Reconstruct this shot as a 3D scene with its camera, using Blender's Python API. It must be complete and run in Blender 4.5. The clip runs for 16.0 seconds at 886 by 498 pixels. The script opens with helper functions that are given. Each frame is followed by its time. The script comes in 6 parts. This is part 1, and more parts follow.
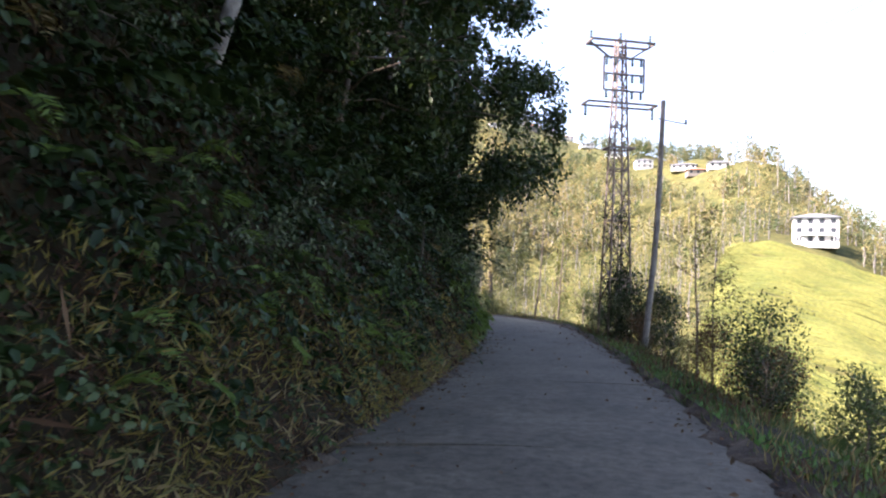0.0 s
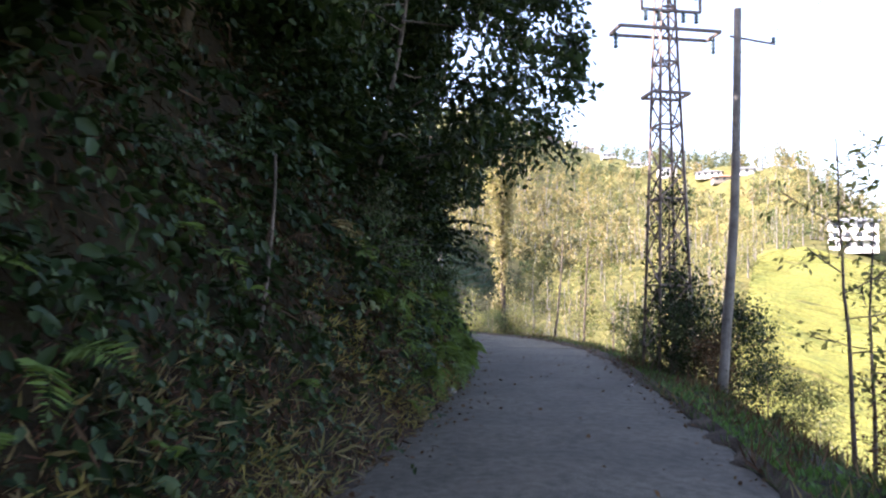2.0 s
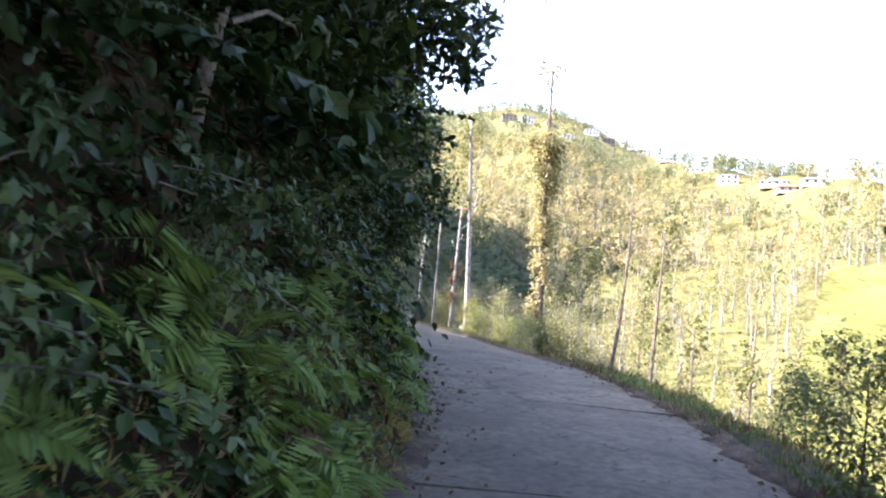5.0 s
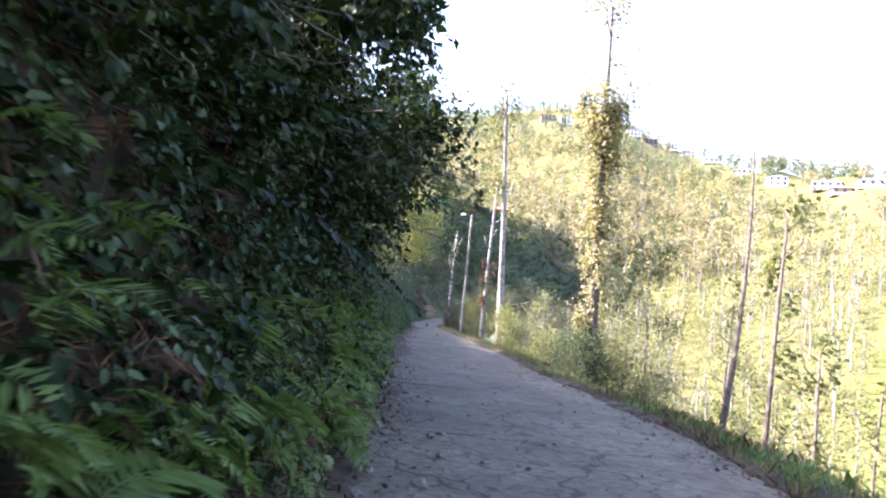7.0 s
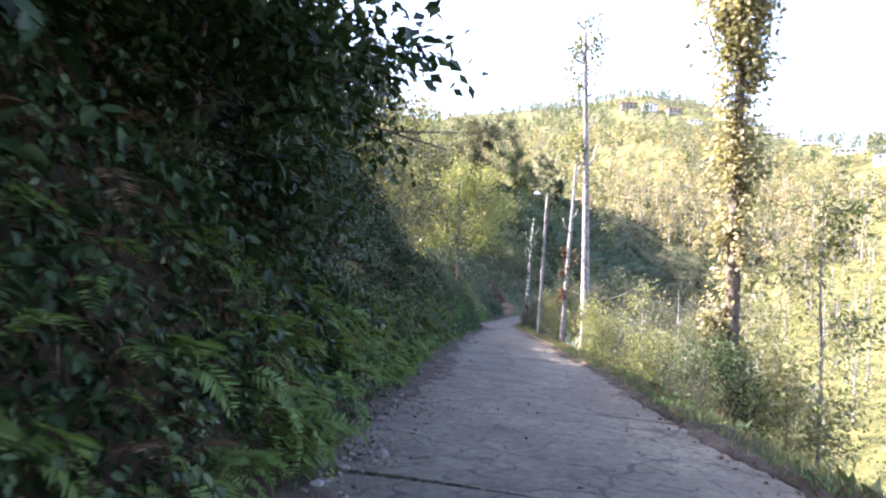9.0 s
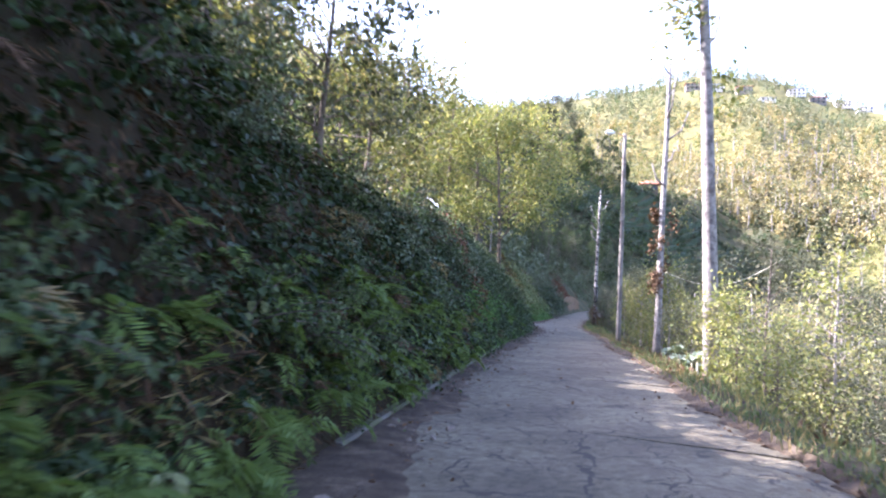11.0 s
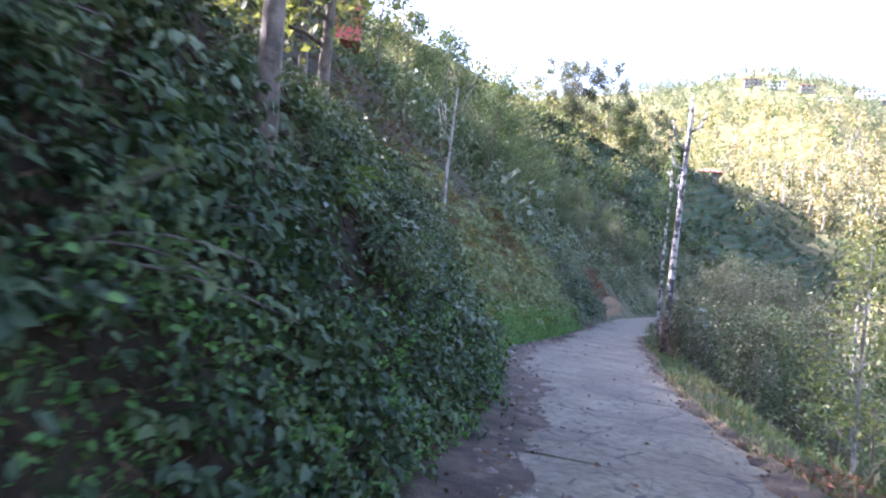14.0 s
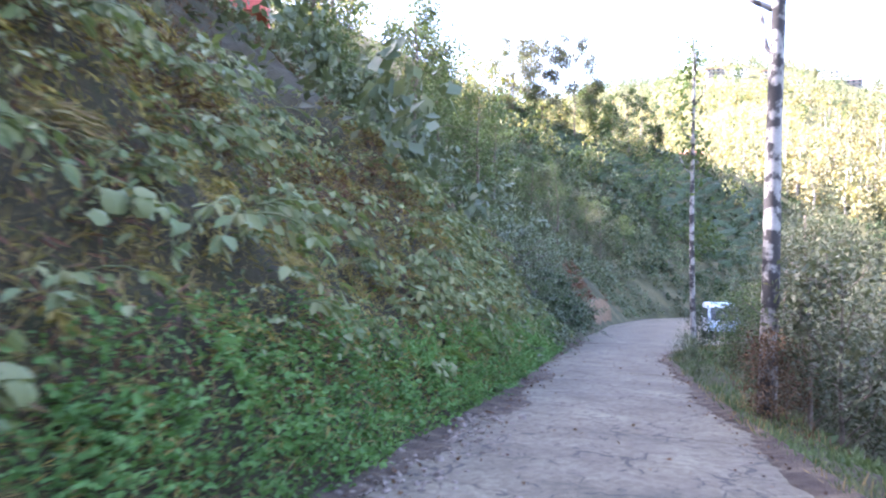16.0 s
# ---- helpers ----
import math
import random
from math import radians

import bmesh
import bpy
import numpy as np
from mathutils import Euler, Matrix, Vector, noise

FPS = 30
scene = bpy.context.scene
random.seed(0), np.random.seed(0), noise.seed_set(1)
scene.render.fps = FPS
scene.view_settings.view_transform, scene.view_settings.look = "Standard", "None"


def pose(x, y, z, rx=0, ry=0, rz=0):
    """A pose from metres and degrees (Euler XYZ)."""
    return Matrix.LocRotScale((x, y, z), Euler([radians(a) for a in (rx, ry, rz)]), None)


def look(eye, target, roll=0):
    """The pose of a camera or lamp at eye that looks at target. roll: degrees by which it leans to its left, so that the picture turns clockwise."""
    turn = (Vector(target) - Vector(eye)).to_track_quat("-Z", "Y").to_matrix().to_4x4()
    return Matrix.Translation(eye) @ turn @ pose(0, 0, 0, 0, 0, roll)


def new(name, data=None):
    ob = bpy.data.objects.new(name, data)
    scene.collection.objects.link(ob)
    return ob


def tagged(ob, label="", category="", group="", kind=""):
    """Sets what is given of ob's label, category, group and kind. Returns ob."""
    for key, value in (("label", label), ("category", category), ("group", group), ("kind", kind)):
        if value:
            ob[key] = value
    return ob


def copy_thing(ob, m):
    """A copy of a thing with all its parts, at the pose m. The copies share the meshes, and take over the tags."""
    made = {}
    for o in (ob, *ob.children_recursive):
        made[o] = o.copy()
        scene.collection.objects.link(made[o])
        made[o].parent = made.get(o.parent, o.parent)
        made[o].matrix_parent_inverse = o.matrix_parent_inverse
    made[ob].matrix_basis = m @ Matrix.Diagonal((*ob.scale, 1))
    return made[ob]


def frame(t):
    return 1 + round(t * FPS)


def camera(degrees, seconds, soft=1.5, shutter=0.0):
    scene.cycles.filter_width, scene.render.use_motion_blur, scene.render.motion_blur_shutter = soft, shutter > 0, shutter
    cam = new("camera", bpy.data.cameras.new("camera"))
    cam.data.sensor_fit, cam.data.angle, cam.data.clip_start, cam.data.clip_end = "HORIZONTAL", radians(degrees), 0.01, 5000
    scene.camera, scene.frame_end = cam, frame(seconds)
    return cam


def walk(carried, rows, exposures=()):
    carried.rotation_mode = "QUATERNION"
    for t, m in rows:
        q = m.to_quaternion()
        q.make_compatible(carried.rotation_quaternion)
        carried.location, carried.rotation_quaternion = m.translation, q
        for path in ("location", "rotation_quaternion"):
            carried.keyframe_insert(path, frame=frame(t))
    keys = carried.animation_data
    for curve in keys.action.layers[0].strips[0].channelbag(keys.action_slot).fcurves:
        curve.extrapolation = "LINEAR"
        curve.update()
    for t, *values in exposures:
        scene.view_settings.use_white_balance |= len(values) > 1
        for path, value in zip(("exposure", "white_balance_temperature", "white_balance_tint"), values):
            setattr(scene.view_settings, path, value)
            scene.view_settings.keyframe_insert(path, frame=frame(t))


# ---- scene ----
EXPOSURES = [(0.0, 2.38, 6500, 27), (4.0, 2.97, 6380, 28), (6.5, 3.1, 5980, 30), (9.0, 3.08, 5980, 31), (11.5, 3.06, 5720, 34), (12.7, 3.33, 5720, 34), (14.0, 3.42, 5680, 33), (16.0, 3.88, 5850, 33)]
cam = camera(65.80, 16.0, soft=2.1, shutter=0.17)
PATH = [
    (0.0, pose(0.000, 0.000, 1.550, 92.33, -1.76, -0.02)),
    (0.5, pose(0.265, 1.553, 1.555, 92.18, -1.54, 0.11)),
    (1.0, pose(0.559, 3.383, 1.498, 92.30, -1.16, 0.46)),
    (1.5, pose(0.857, 5.049, 1.503, 92.64, -0.72, 1.21)),
    (2.0, pose(1.127, 6.719, 1.445, 93.63, -0.54, 1.94)),
    (2.5, pose(1.342, 8.319, 1.425, 94.19, -0.75, 2.56)),
    (3.0, pose(1.591, 10.363, 1.428, 94.04, -0.96, 2.65)),
    (3.5, pose(1.788, 11.970, 1.436, 93.69, -1.46, 3.48)),
    (4.0, pose(2.046, 13.960, 1.343, 93.55, -3.04, 4.12)),
    (4.2, pose(2.117, 14.530, 1.410, 93.30, -3.33, 4.52)),
    (6.3, pose(1.689, 21.033, 1.502, 93.05, -4.88, 7.07)),
    (6.5, pose(1.739, 21.878, 1.519, 93.03, -4.87, 7.46)),
    (7.0, pose(1.755, 23.803, 1.498, 93.13, -4.77, 8.74)),
    (7.5, pose(1.703, 25.595, 1.474, 93.19, -4.42, 9.61)),
    (8.0, pose(1.689, 27.337, 1.456, 92.52, -3.77, 11.62)),
    (8.5, pose(1.452, 29.236, 1.384, 91.77, -3.65, 13.39)),
    (9.0, pose(1.224, 31.389, 1.314, 92.47, -3.35, 15.60)),
    (9.2, pose(1.127, 32.204, 1.264, 92.78, -2.96, 16.53)),
    (11.3, pose(-1.596, 47.015, 0.713, 91.95, -1.73, 20.97)),
    (11.5, pose(-1.988, 49.017, 0.631, 91.99, -2.13, 20.79)),
    (12.0, pose(-2.921, 54.092, 0.459, 92.53, -2.19, 21.99)),
    (12.5, pose(-3.994, 59.200, 0.304, 91.27, -3.20, 21.19)),
    (13.0, pose(-4.850, 63.267, 0.196, 90.86, -4.64, 22.27)),
    (13.5, pose(-5.694, 67.395, 0.017, 91.29, -5.52, 22.43)),
    (14.0, pose(-6.535, 70.955, -0.163, 91.20, -5.34, 23.62)),
    (14.5, pose(-7.424, 75.053, -0.339, 91.23, -4.78, 23.71)),
    (15.0, pose(-8.535, 79.932, -0.497, 90.61, -2.78, 22.91)),
    (15.5, pose(-9.318, 83.906, -0.646, 91.95, -0.77, 23.60)),
    (16.0, pose(-10.104, 88.396, -0.848, 92.68, -0.73, 21.86)),
]
walk(cam, PATH, EXPOSURES)

# ---------------------------------------------------------------- light
SUN_AZ, SUN_EL = 264.0, 35.3      # compass bearing of the sun (from +y, clockwise) and its height
world = bpy.data.worlds.new("sky")
scene.world = world
world.use_nodes = True
wn = world.node_tree
sky = wn.nodes.new("ShaderNodeTexSky")
sky.sky_type = "NISHITA"
sky.sun_disc = False
sky.sun_elevation = radians(SUN_EL)
sky.sun_rotation = radians(SUN_AZ)
sky.air_density, sky.dust_density = 1.0, 3.0
wn.nodes["Background"].inputs["Strength"].default_value = 0.15
wn.links.new(sky.outputs["Color"], wn.nodes["Background"].inputs["Color"])
sun_data = bpy.data.lights.new("sun", "SUN")
sun_data.energy, sun_data.angle, sun_data.color = 5.0, radians(0.5), (1.0, 0.95, 0.85)
sun_ob = new("sun", sun_data)
sa, se = radians(SUN_AZ), radians(SUN_EL)
sun_ob.matrix_world = look((80 * math.sin(sa) * math.cos(se), 80 * math.cos(sa) * math.cos(se), 80 * math.sin(se)), (0, 0, 0))

# ---------------------------------------------------------------- materials
rng = np.random.default_rng(11)


def shader(name, rough=0.8):
    m = bpy.data.materials.new(name)
    m.use_nodes = True
    nt = m.node_tree
    b = nt.nodes["Principled BSDF"]
    b.inputs["Roughness"].default_value = rough
    b.inputs["Specular IOR Level"].default_value = 0.2
    return m, nt, b


def tex_noise(nt, scale, detail=4, coord="Object", rough=0.6):
    tc = nt.nodes.new("ShaderNodeTexCoord")
    n = nt.nodes.new("ShaderNodeTexNoise")
    n.inputs["Scale"].default_value, n.inputs["Detail"].default_value, n.inputs["Roughness"].default_value = scale, detail, rough
    nt.links.new(tc.outputs[coord], n.inputs["Vector"])
    return n.outputs["Fac"]


def tint(nt, fac, stops):
    r = nt.nodes.new("ShaderNodeValToRGB")
    e = r.color_ramp.elements
    while len(e) < len(stops):
        e.new(0.5)
    for k, (p, c) in enumerate(stops):
        e[k].position, e[k].color = p, (*c, 1)
    nt.links.new(fac, r.inputs["Fac"])
    return r.outputs["Color"]


def blend(nt, fac, a, b, mode="MIX"):
    x = nt.nodes.new("ShaderNodeMix")
    x.data_type, x.blend_type = "RGBA", mode
    for s, v in ((x.inputs["Factor"], fac), (x.inputs[6], a), (x.inputs[7], b)):
        if isinstance(v, (int, float)):
            s.default_value = v
        elif isinstance(v, tuple):
            s.default_value = (*v, 1)
        else:
            nt.links.new(v, s)
    return x.outputs[2]


def calc(nt, op, a, b=0.0):
    x = nt.nodes.new("ShaderNodeMath")
    x.operation = op
    for s, v in ((x.inputs[0], a), (x.inputs[1], b)):
        if isinstance(v, (int, float)):
            s.default_value = v
        else:
            nt.links.new(v, s)
    return x.outputs[0]


def relief(nt, b, height, strength=0.5, dist=0.02):
    n = nt.nodes.new("ShaderNodeBump")
    n.inputs["Strength"].default_value, n.inputs["Distance"].default_value = strength, dist
    nt.links.new(height, n.inputs["Height"])
    nt.links.new(n.outputs["Normal"], b.inputs["Normal"])


def foliage(name, cols, trans=0.35, rough=0.6, gloss=0.2, clump=0.4, patch=0.8):
    """A leaf surface: every leaf takes its own tint, with paler and browner ones among them."""
    m, nt, b = shader(name, rough)
    g = nt.nodes.new("ShaderNodeNewGeometry")
    n = len(cols)
    drift = calc(nt, "MULTIPLY", calc(nt, "SUBTRACT", calc(nt, "MULTIPLY", tex_noise(nt, patch, 2), 2.2), 0.6), clump)
    own = calc(nt, "ADD", calc(nt, "MULTIPLY", g.outputs["Random Per Island"], 1.0 - clump), drift)
    col = tint(nt, own, [((k + 0.5) / n, c) for k, c in enumerate(cols)])
    col = blend(nt, 0.55, col, tint(nt, tex_noise(nt, 0.9, 3), [(0.3, (0.55, 0.55, 0.55)), (0.7, (1.0, 1.0, 1.0))]), "MULTIPLY")
    nt.links.new(col, b.inputs["Base Color"])
    b.inputs["Specular IOR Level"].default_value = gloss
    tr = nt.nodes.new("ShaderNodeBsdfTranslucent")
    nt.links.new(blend(nt, 1.0, col, (1.0, 1.0, 0.55), "MULTIPLY"), tr.inputs["Color"])
    mx = nt.nodes.new("ShaderNodeMixShader")
    mx.inputs[0].default_value = trans
    nt.links.new(b.outputs[0], mx.inputs[1])
    nt.links.new(tr.outputs[0], mx.inputs[2])
    nt.links.new(mx.outputs[0], nt.nodes["Material Output"].inputs["Surface"])
    return m


def bark(name, dark, light, scale=6, rough=0.85):
    m, nt, b = shader(name, rough)
    n1, n2 = tex_noise(nt, scale, 6), tex_noise(nt, scale * 7, 4)
    col = tint(nt, n1, [(0.35, dark), (0.62, light)])
    nt.links.new(blend(nt, 0.4, col, tint(nt, n2, [(0.3, (0.4, 0.4, 0.4)), (0.7, (1, 1, 1))]), "MULTIPLY"), b.inputs["Base Color"])
    relief(nt, b, n2, 0.6, 0.03)
    return m


# Greens near black: the wood's deep shade is put into these two leaf colours.
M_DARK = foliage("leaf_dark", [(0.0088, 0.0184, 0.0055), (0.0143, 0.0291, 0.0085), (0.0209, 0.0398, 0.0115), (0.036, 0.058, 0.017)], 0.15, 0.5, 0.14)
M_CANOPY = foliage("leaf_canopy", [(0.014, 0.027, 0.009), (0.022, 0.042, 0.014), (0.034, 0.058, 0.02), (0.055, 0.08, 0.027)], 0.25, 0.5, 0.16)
M_DEEP = foliage("leaf_deep", [(0.018, 0.036, 0.013), (0.028, 0.05, 0.019), (0.042, 0.068, 0.026), (0.064, 0.094, 0.038)], 0.22, 0.5, 0.18)
M_GREEN = foliage("leaf_green", [(0.046, 0.0727, 0.028), (0.0667, 0.102, 0.038), (0.0828, 0.116, 0.048), (0.115, 0.145, 0.06)], 0.35)
M_BLUE = foliage("leaf_bluish", [(0.058, 0.08, 0.042), (0.082, 0.108, 0.058), (0.108, 0.136, 0.075), (0.138, 0.16, 0.092)], 0.25, 0.5, 0.2)
M_NETTLE = foliage("leaf_nettle", [(0.066, 0.15, 0.04), (0.088, 0.189, 0.05), (0.11, 0.213, 0.06), (0.132, 0.228, 0.07)], 0.35, 0.65, 0.15)
# Withered brown taken much darker, so its colour carries the shade beneath.
M_SHADETHATCH = foliage("leaf_shade_thatch", [(0.018, 0.011, 0.007), (0.032, 0.019, 0.011), (0.048, 0.03, 0.016), (0.028, 0.022, 0.013)], 0.1, 0.9, 0.05)
M_FERN = foliage("leaf_fern", [(0.09, 0.15, 0.035), (0.12, 0.185, 0.045), (0.14, 0.20, 0.05), (0.11, 0.175, 0.06)], 0.4, 0.65, 0.15)
# Autumn yellow-greens, raised so that the colour also carries sunlight on the leaves.
M_YELLOW = foliage("leaf_yellow", [(0.12, 0.155, 0.05), (0.18, 0.205, 0.07), (0.25, 0.255, 0.095), (0.31, 0.285, 0.12)], 0.45)
M_OLIVE = foliage("leaf_olive", [(0.085, 0.11, 0.04), (0.13, 0.15, 0.055), (0.19, 0.185, 0.08), (0.24, 0.20, 0.11)], 0.42)
M_BROWN = foliage("leaf_withered", [(0.05, 0.028, 0.016), (0.08, 0.045, 0.024), (0.12, 0.072, 0.036), (0.075, 0.055, 0.034)], 0.15, 0.85, 0.15)
M_STRAW = foliage("leaf_straw", [(0.20, 0.15, 0.07), (0.28, 0.21, 0.10), (0.17, 0.15, 0.06), (0.14, 0.15, 0.06)], 0.3, 0.8, 0.2)
M_HERB = foliage("leaf_herb", [(0.09, 0.13, 0.05), (0.125, 0.16, 0.065), (0.16, 0.18, 0.075), (0.19, 0.19, 0.08)], 0.3, 0.6, 0.2)
M_PALE = foliage("leaf_pale", [(0.16, 0.22, 0.14), (0.22, 0.28, 0.18), (0.28, 0.33, 0.22), (0.14, 0.20, 0.10)], 0.3, 0.45, 0.5)
# Less saturated than the near leaves: some distance haze is mixed into the colour.
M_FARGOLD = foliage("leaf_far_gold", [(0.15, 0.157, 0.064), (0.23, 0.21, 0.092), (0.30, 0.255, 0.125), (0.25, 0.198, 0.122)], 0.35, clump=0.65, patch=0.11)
M_FAROLIVE = foliage("leaf_far_olive", [(0.08, 0.10, 0.05), (0.125, 0.136, 0.07), (0.17, 0.163, 0.09), (0.15, 0.135, 0.09)], 0.3, clump=0.65, patch=0.11)
# Grey-green for growth in the hill's shade; that shade is put into the colour.
M_SHADEGREY = foliage("leaf_shade_grey", [(0.045, 0.056, 0.032), (0.065, 0.078, 0.044), (0.088, 0.096, 0.057), (0.115, 0.112, 0.07)], 0.3)
M_RUST = foliage("leaf_rust", [(0.075, 0.036, 0.024), (0.12, 0.056, 0.036), (0.17, 0.086, 0.052), (0.10, 0.062, 0.043)], 0.2, 0.85, 0.15)
M_MOSS = foliage("leaf_moss", [(0.23, 0.187, 0.055), (0.287, 0.22, 0.07), (0.196, 0.176, 0.05), (0.184, 0.121, 0.055)], 0.3, 0.85, 0.15)
# Half-withered ivy, lightened further so the colour carries sun on the trunk.
M_IVY = foliage("leaf_ivy", [(0.09, 0.10, 0.045), (0.22, 0.205, 0.105), (0.34, 0.30, 0.17), (0.44, 0.38, 0.235)], 0.5, clump=0.45, patch=1.4)
M_BARK = bark("bark_brown", (0.05, 0.04, 0.03), (0.16, 0.13, 0.10))
M_GREY = bark("bark_grey", (0.10, 0.09, 0.08), (0.30, 0.28, 0.25))
M_WOODPOLE = bark("pole_wood", (0.10, 0.092, 0.078), (0.21, 0.195, 0.17), 3)


def make_birch():
    m, nt, b = shader("bark_spotted", 0.75)
    n1, n2 = tex_noise(nt, 3.4, 4), tex_noise(nt, 30, 4)
    col = tint(nt, n1, [(0.46, (0.035, 0.032, 0.03)), (0.54, (0.22, 0.21, 0.19)), (0.8, (0.32, 0.31, 0.285))])
    nt.links.new(blend(nt, 0.35, col, tint(nt, n2, [(0.3, (0.4, 0.4, 0.4)), (0.7, (1, 1, 1))]), "MULTIPLY"), b.inputs["Base Color"])
    relief(nt, b, n2, 0.5, 0.02)
    return m


M_BIRCH = make_birch()


def make_soil():
    m, nt, b = shader("hill_soil", 0.95)
    n1, n2, n3 = tex_noise(nt, 0.35, 6), tex_noise(nt, 4.0, 6), tex_noise(nt, 40.0, 4)
    # Bank soil almost black: the shade between the leaves is put into it.
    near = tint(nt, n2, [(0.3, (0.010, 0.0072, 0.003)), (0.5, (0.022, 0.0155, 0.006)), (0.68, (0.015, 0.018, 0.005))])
    # Grass toned down so gaps between tea rows and trees carry painted shade.
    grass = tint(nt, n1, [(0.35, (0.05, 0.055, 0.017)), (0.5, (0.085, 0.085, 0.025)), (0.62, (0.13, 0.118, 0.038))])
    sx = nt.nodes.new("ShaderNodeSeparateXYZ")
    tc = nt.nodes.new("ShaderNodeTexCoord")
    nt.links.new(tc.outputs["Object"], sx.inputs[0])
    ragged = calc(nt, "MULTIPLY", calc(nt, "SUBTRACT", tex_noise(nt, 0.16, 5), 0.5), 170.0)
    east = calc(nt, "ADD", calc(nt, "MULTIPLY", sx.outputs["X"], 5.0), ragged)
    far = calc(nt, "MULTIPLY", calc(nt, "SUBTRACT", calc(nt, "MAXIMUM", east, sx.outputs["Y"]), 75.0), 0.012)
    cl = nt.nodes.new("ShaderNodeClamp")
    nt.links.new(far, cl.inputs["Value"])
    # Darker olive over hillside and spur, with their shade in the colour.
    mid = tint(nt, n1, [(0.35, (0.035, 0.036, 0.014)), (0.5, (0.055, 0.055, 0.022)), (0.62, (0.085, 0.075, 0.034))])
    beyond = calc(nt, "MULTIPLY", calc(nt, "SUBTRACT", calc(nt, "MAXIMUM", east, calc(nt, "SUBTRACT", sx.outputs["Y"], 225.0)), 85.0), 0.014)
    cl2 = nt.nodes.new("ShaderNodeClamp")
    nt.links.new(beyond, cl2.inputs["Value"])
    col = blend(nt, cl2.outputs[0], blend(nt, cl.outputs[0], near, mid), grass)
    nt.links.new(blend(nt, 0.5, col, tint(nt, n3, [(0.3, (0.45, 0.45, 0.45)), (0.7, (1, 1, 1))]), "MULTIPLY"), b.inputs["Base Color"])
    relief(nt, b, n2, 0.7, 0.08)
    return m


M_SOIL = make_soil()


def make_concrete():
    m, nt, b = shader("road_concrete", 0.82)
    n1, n2, n3 = tex_noise(nt, 0.7, 5), tex_noise(nt, 9.0, 6), tex_noise(nt, 90.0, 3)
    tc = nt.nodes.new("ShaderNodeTexCoord")
    wob = nt.nodes.new("ShaderNodeTexNoise")
    wob.inputs["Scale"].default_value = 2.2
    nt.links.new(tc.outputs["Object"], wob.inputs["Vector"])
    mv = nt.nodes.new("ShaderNodeVectorMath")
    mv.operation = "MULTIPLY_ADD"
    mv.inputs[1].default_value = (0.7, 0.7, 0)
    nt.links.new(wob.outputs["Color"], mv.inputs[0])
    nt.links.new(tc.outputs["Object"], mv.inputs[2])
    sx = nt.nodes.new("ShaderNodeSeparateXYZ")
    nt.links.new(tc.outputs["Object"], sx.inputs[0])
    worn = calc(nt, "MULTIPLY", calc(nt, "SUBTRACT", sx.outputs["Y"], 20.0), 0.12)
    cw = nt.nodes.new("ShaderNodeClamp")
    nt.links.new(worn, cw.inputs["Value"])
    cracks = []
    for scale, wide, patch in ((0.42, 0.02, 0.3), (1.15, 0.055, 0.42), (3.1, 0.14, 0.48)):
        vo = nt.nodes.new("ShaderNodeTexVoronoi")
        vo.feature, vo.inputs["Scale"].default_value = "DISTANCE_TO_EDGE", scale
        vo.voronoi_dimensions = "2D"
        nt.links.new(mv.outputs[0], vo.inputs["Vector"])
        mask = calc(nt, "MULTIPLY", calc(nt, "SUBTRACT", tex_noise(nt, 0.55 + scale, 3), patch), 3.0)
        ck = nt.nodes.new("ShaderNodeClamp")
        nt.links.new(mask, ck.inputs["Value"])
        width = calc(nt, "MULTIPLY", calc(nt, "MULTIPLY", cw.outputs[0], ck.outputs[0]), wide)
        cracks.append(calc(nt, "LESS_THAN", vo.outputs["Distance"], calc(nt, "MULTIPLY", width, calc(nt, "ADD", n2, 0.3))))
    crack = calc(nt, "MAXIMUM", calc(nt, "MAXIMUM", cracks[0], cracks[1]), cracks[2])
    old = tint(nt, n1, [(0.3, (0.085, 0.075, 0.047)), (0.5, (0.138, 0.122, 0.077)), (0.72, (0.195, 0.174, 0.11))])
    tarred = tint(nt, n1, [(0.3, (0.075, 0.068, 0.047)), (0.5, (0.105, 0.094, 0.066)), (0.72, (0.145, 0.13, 0.09))])
    col = blend(nt, cw.outputs[0], tarred, old)
    col = blend(nt, 0.75, col, tint(nt, n2, [(0.34, (0.42, 0.4, 0.37)), (0.6, (1, 1, 1))]), "MULTIPLY")
    col = blend(nt, 0.5, col, tint(nt, n3, [(0.40, (0.25, 0.24, 0.23)), (0.60, (1, 1, 1))]), "MULTIPLY")
    dirt = tint(nt, tex_noise(nt, 1.6, 6, rough=0.7), [(0.5, (0, 0, 0)), (0.68, (1, 1, 1))])
    col = blend(nt, calc(nt, "MULTIPLY", dirt, 0.5), col, (0.085, 0.07, 0.05))
    col = blend(nt, calc(nt, "MULTIPLY", crack, 0.9), col, (0.032, 0.027, 0.02))
    nt.links.new(col, b.inputs["Base Color"])
    hh = calc(nt, "SUBTRACT", calc(nt, "ADD", n2, calc(nt, "MULTIPLY", n3, 0.35)), calc(nt, "MULTIPLY", crack, 1.2))
    relief(nt, b, hh, 0.4, 0.02)
    return m


M_ROAD = make_concrete()


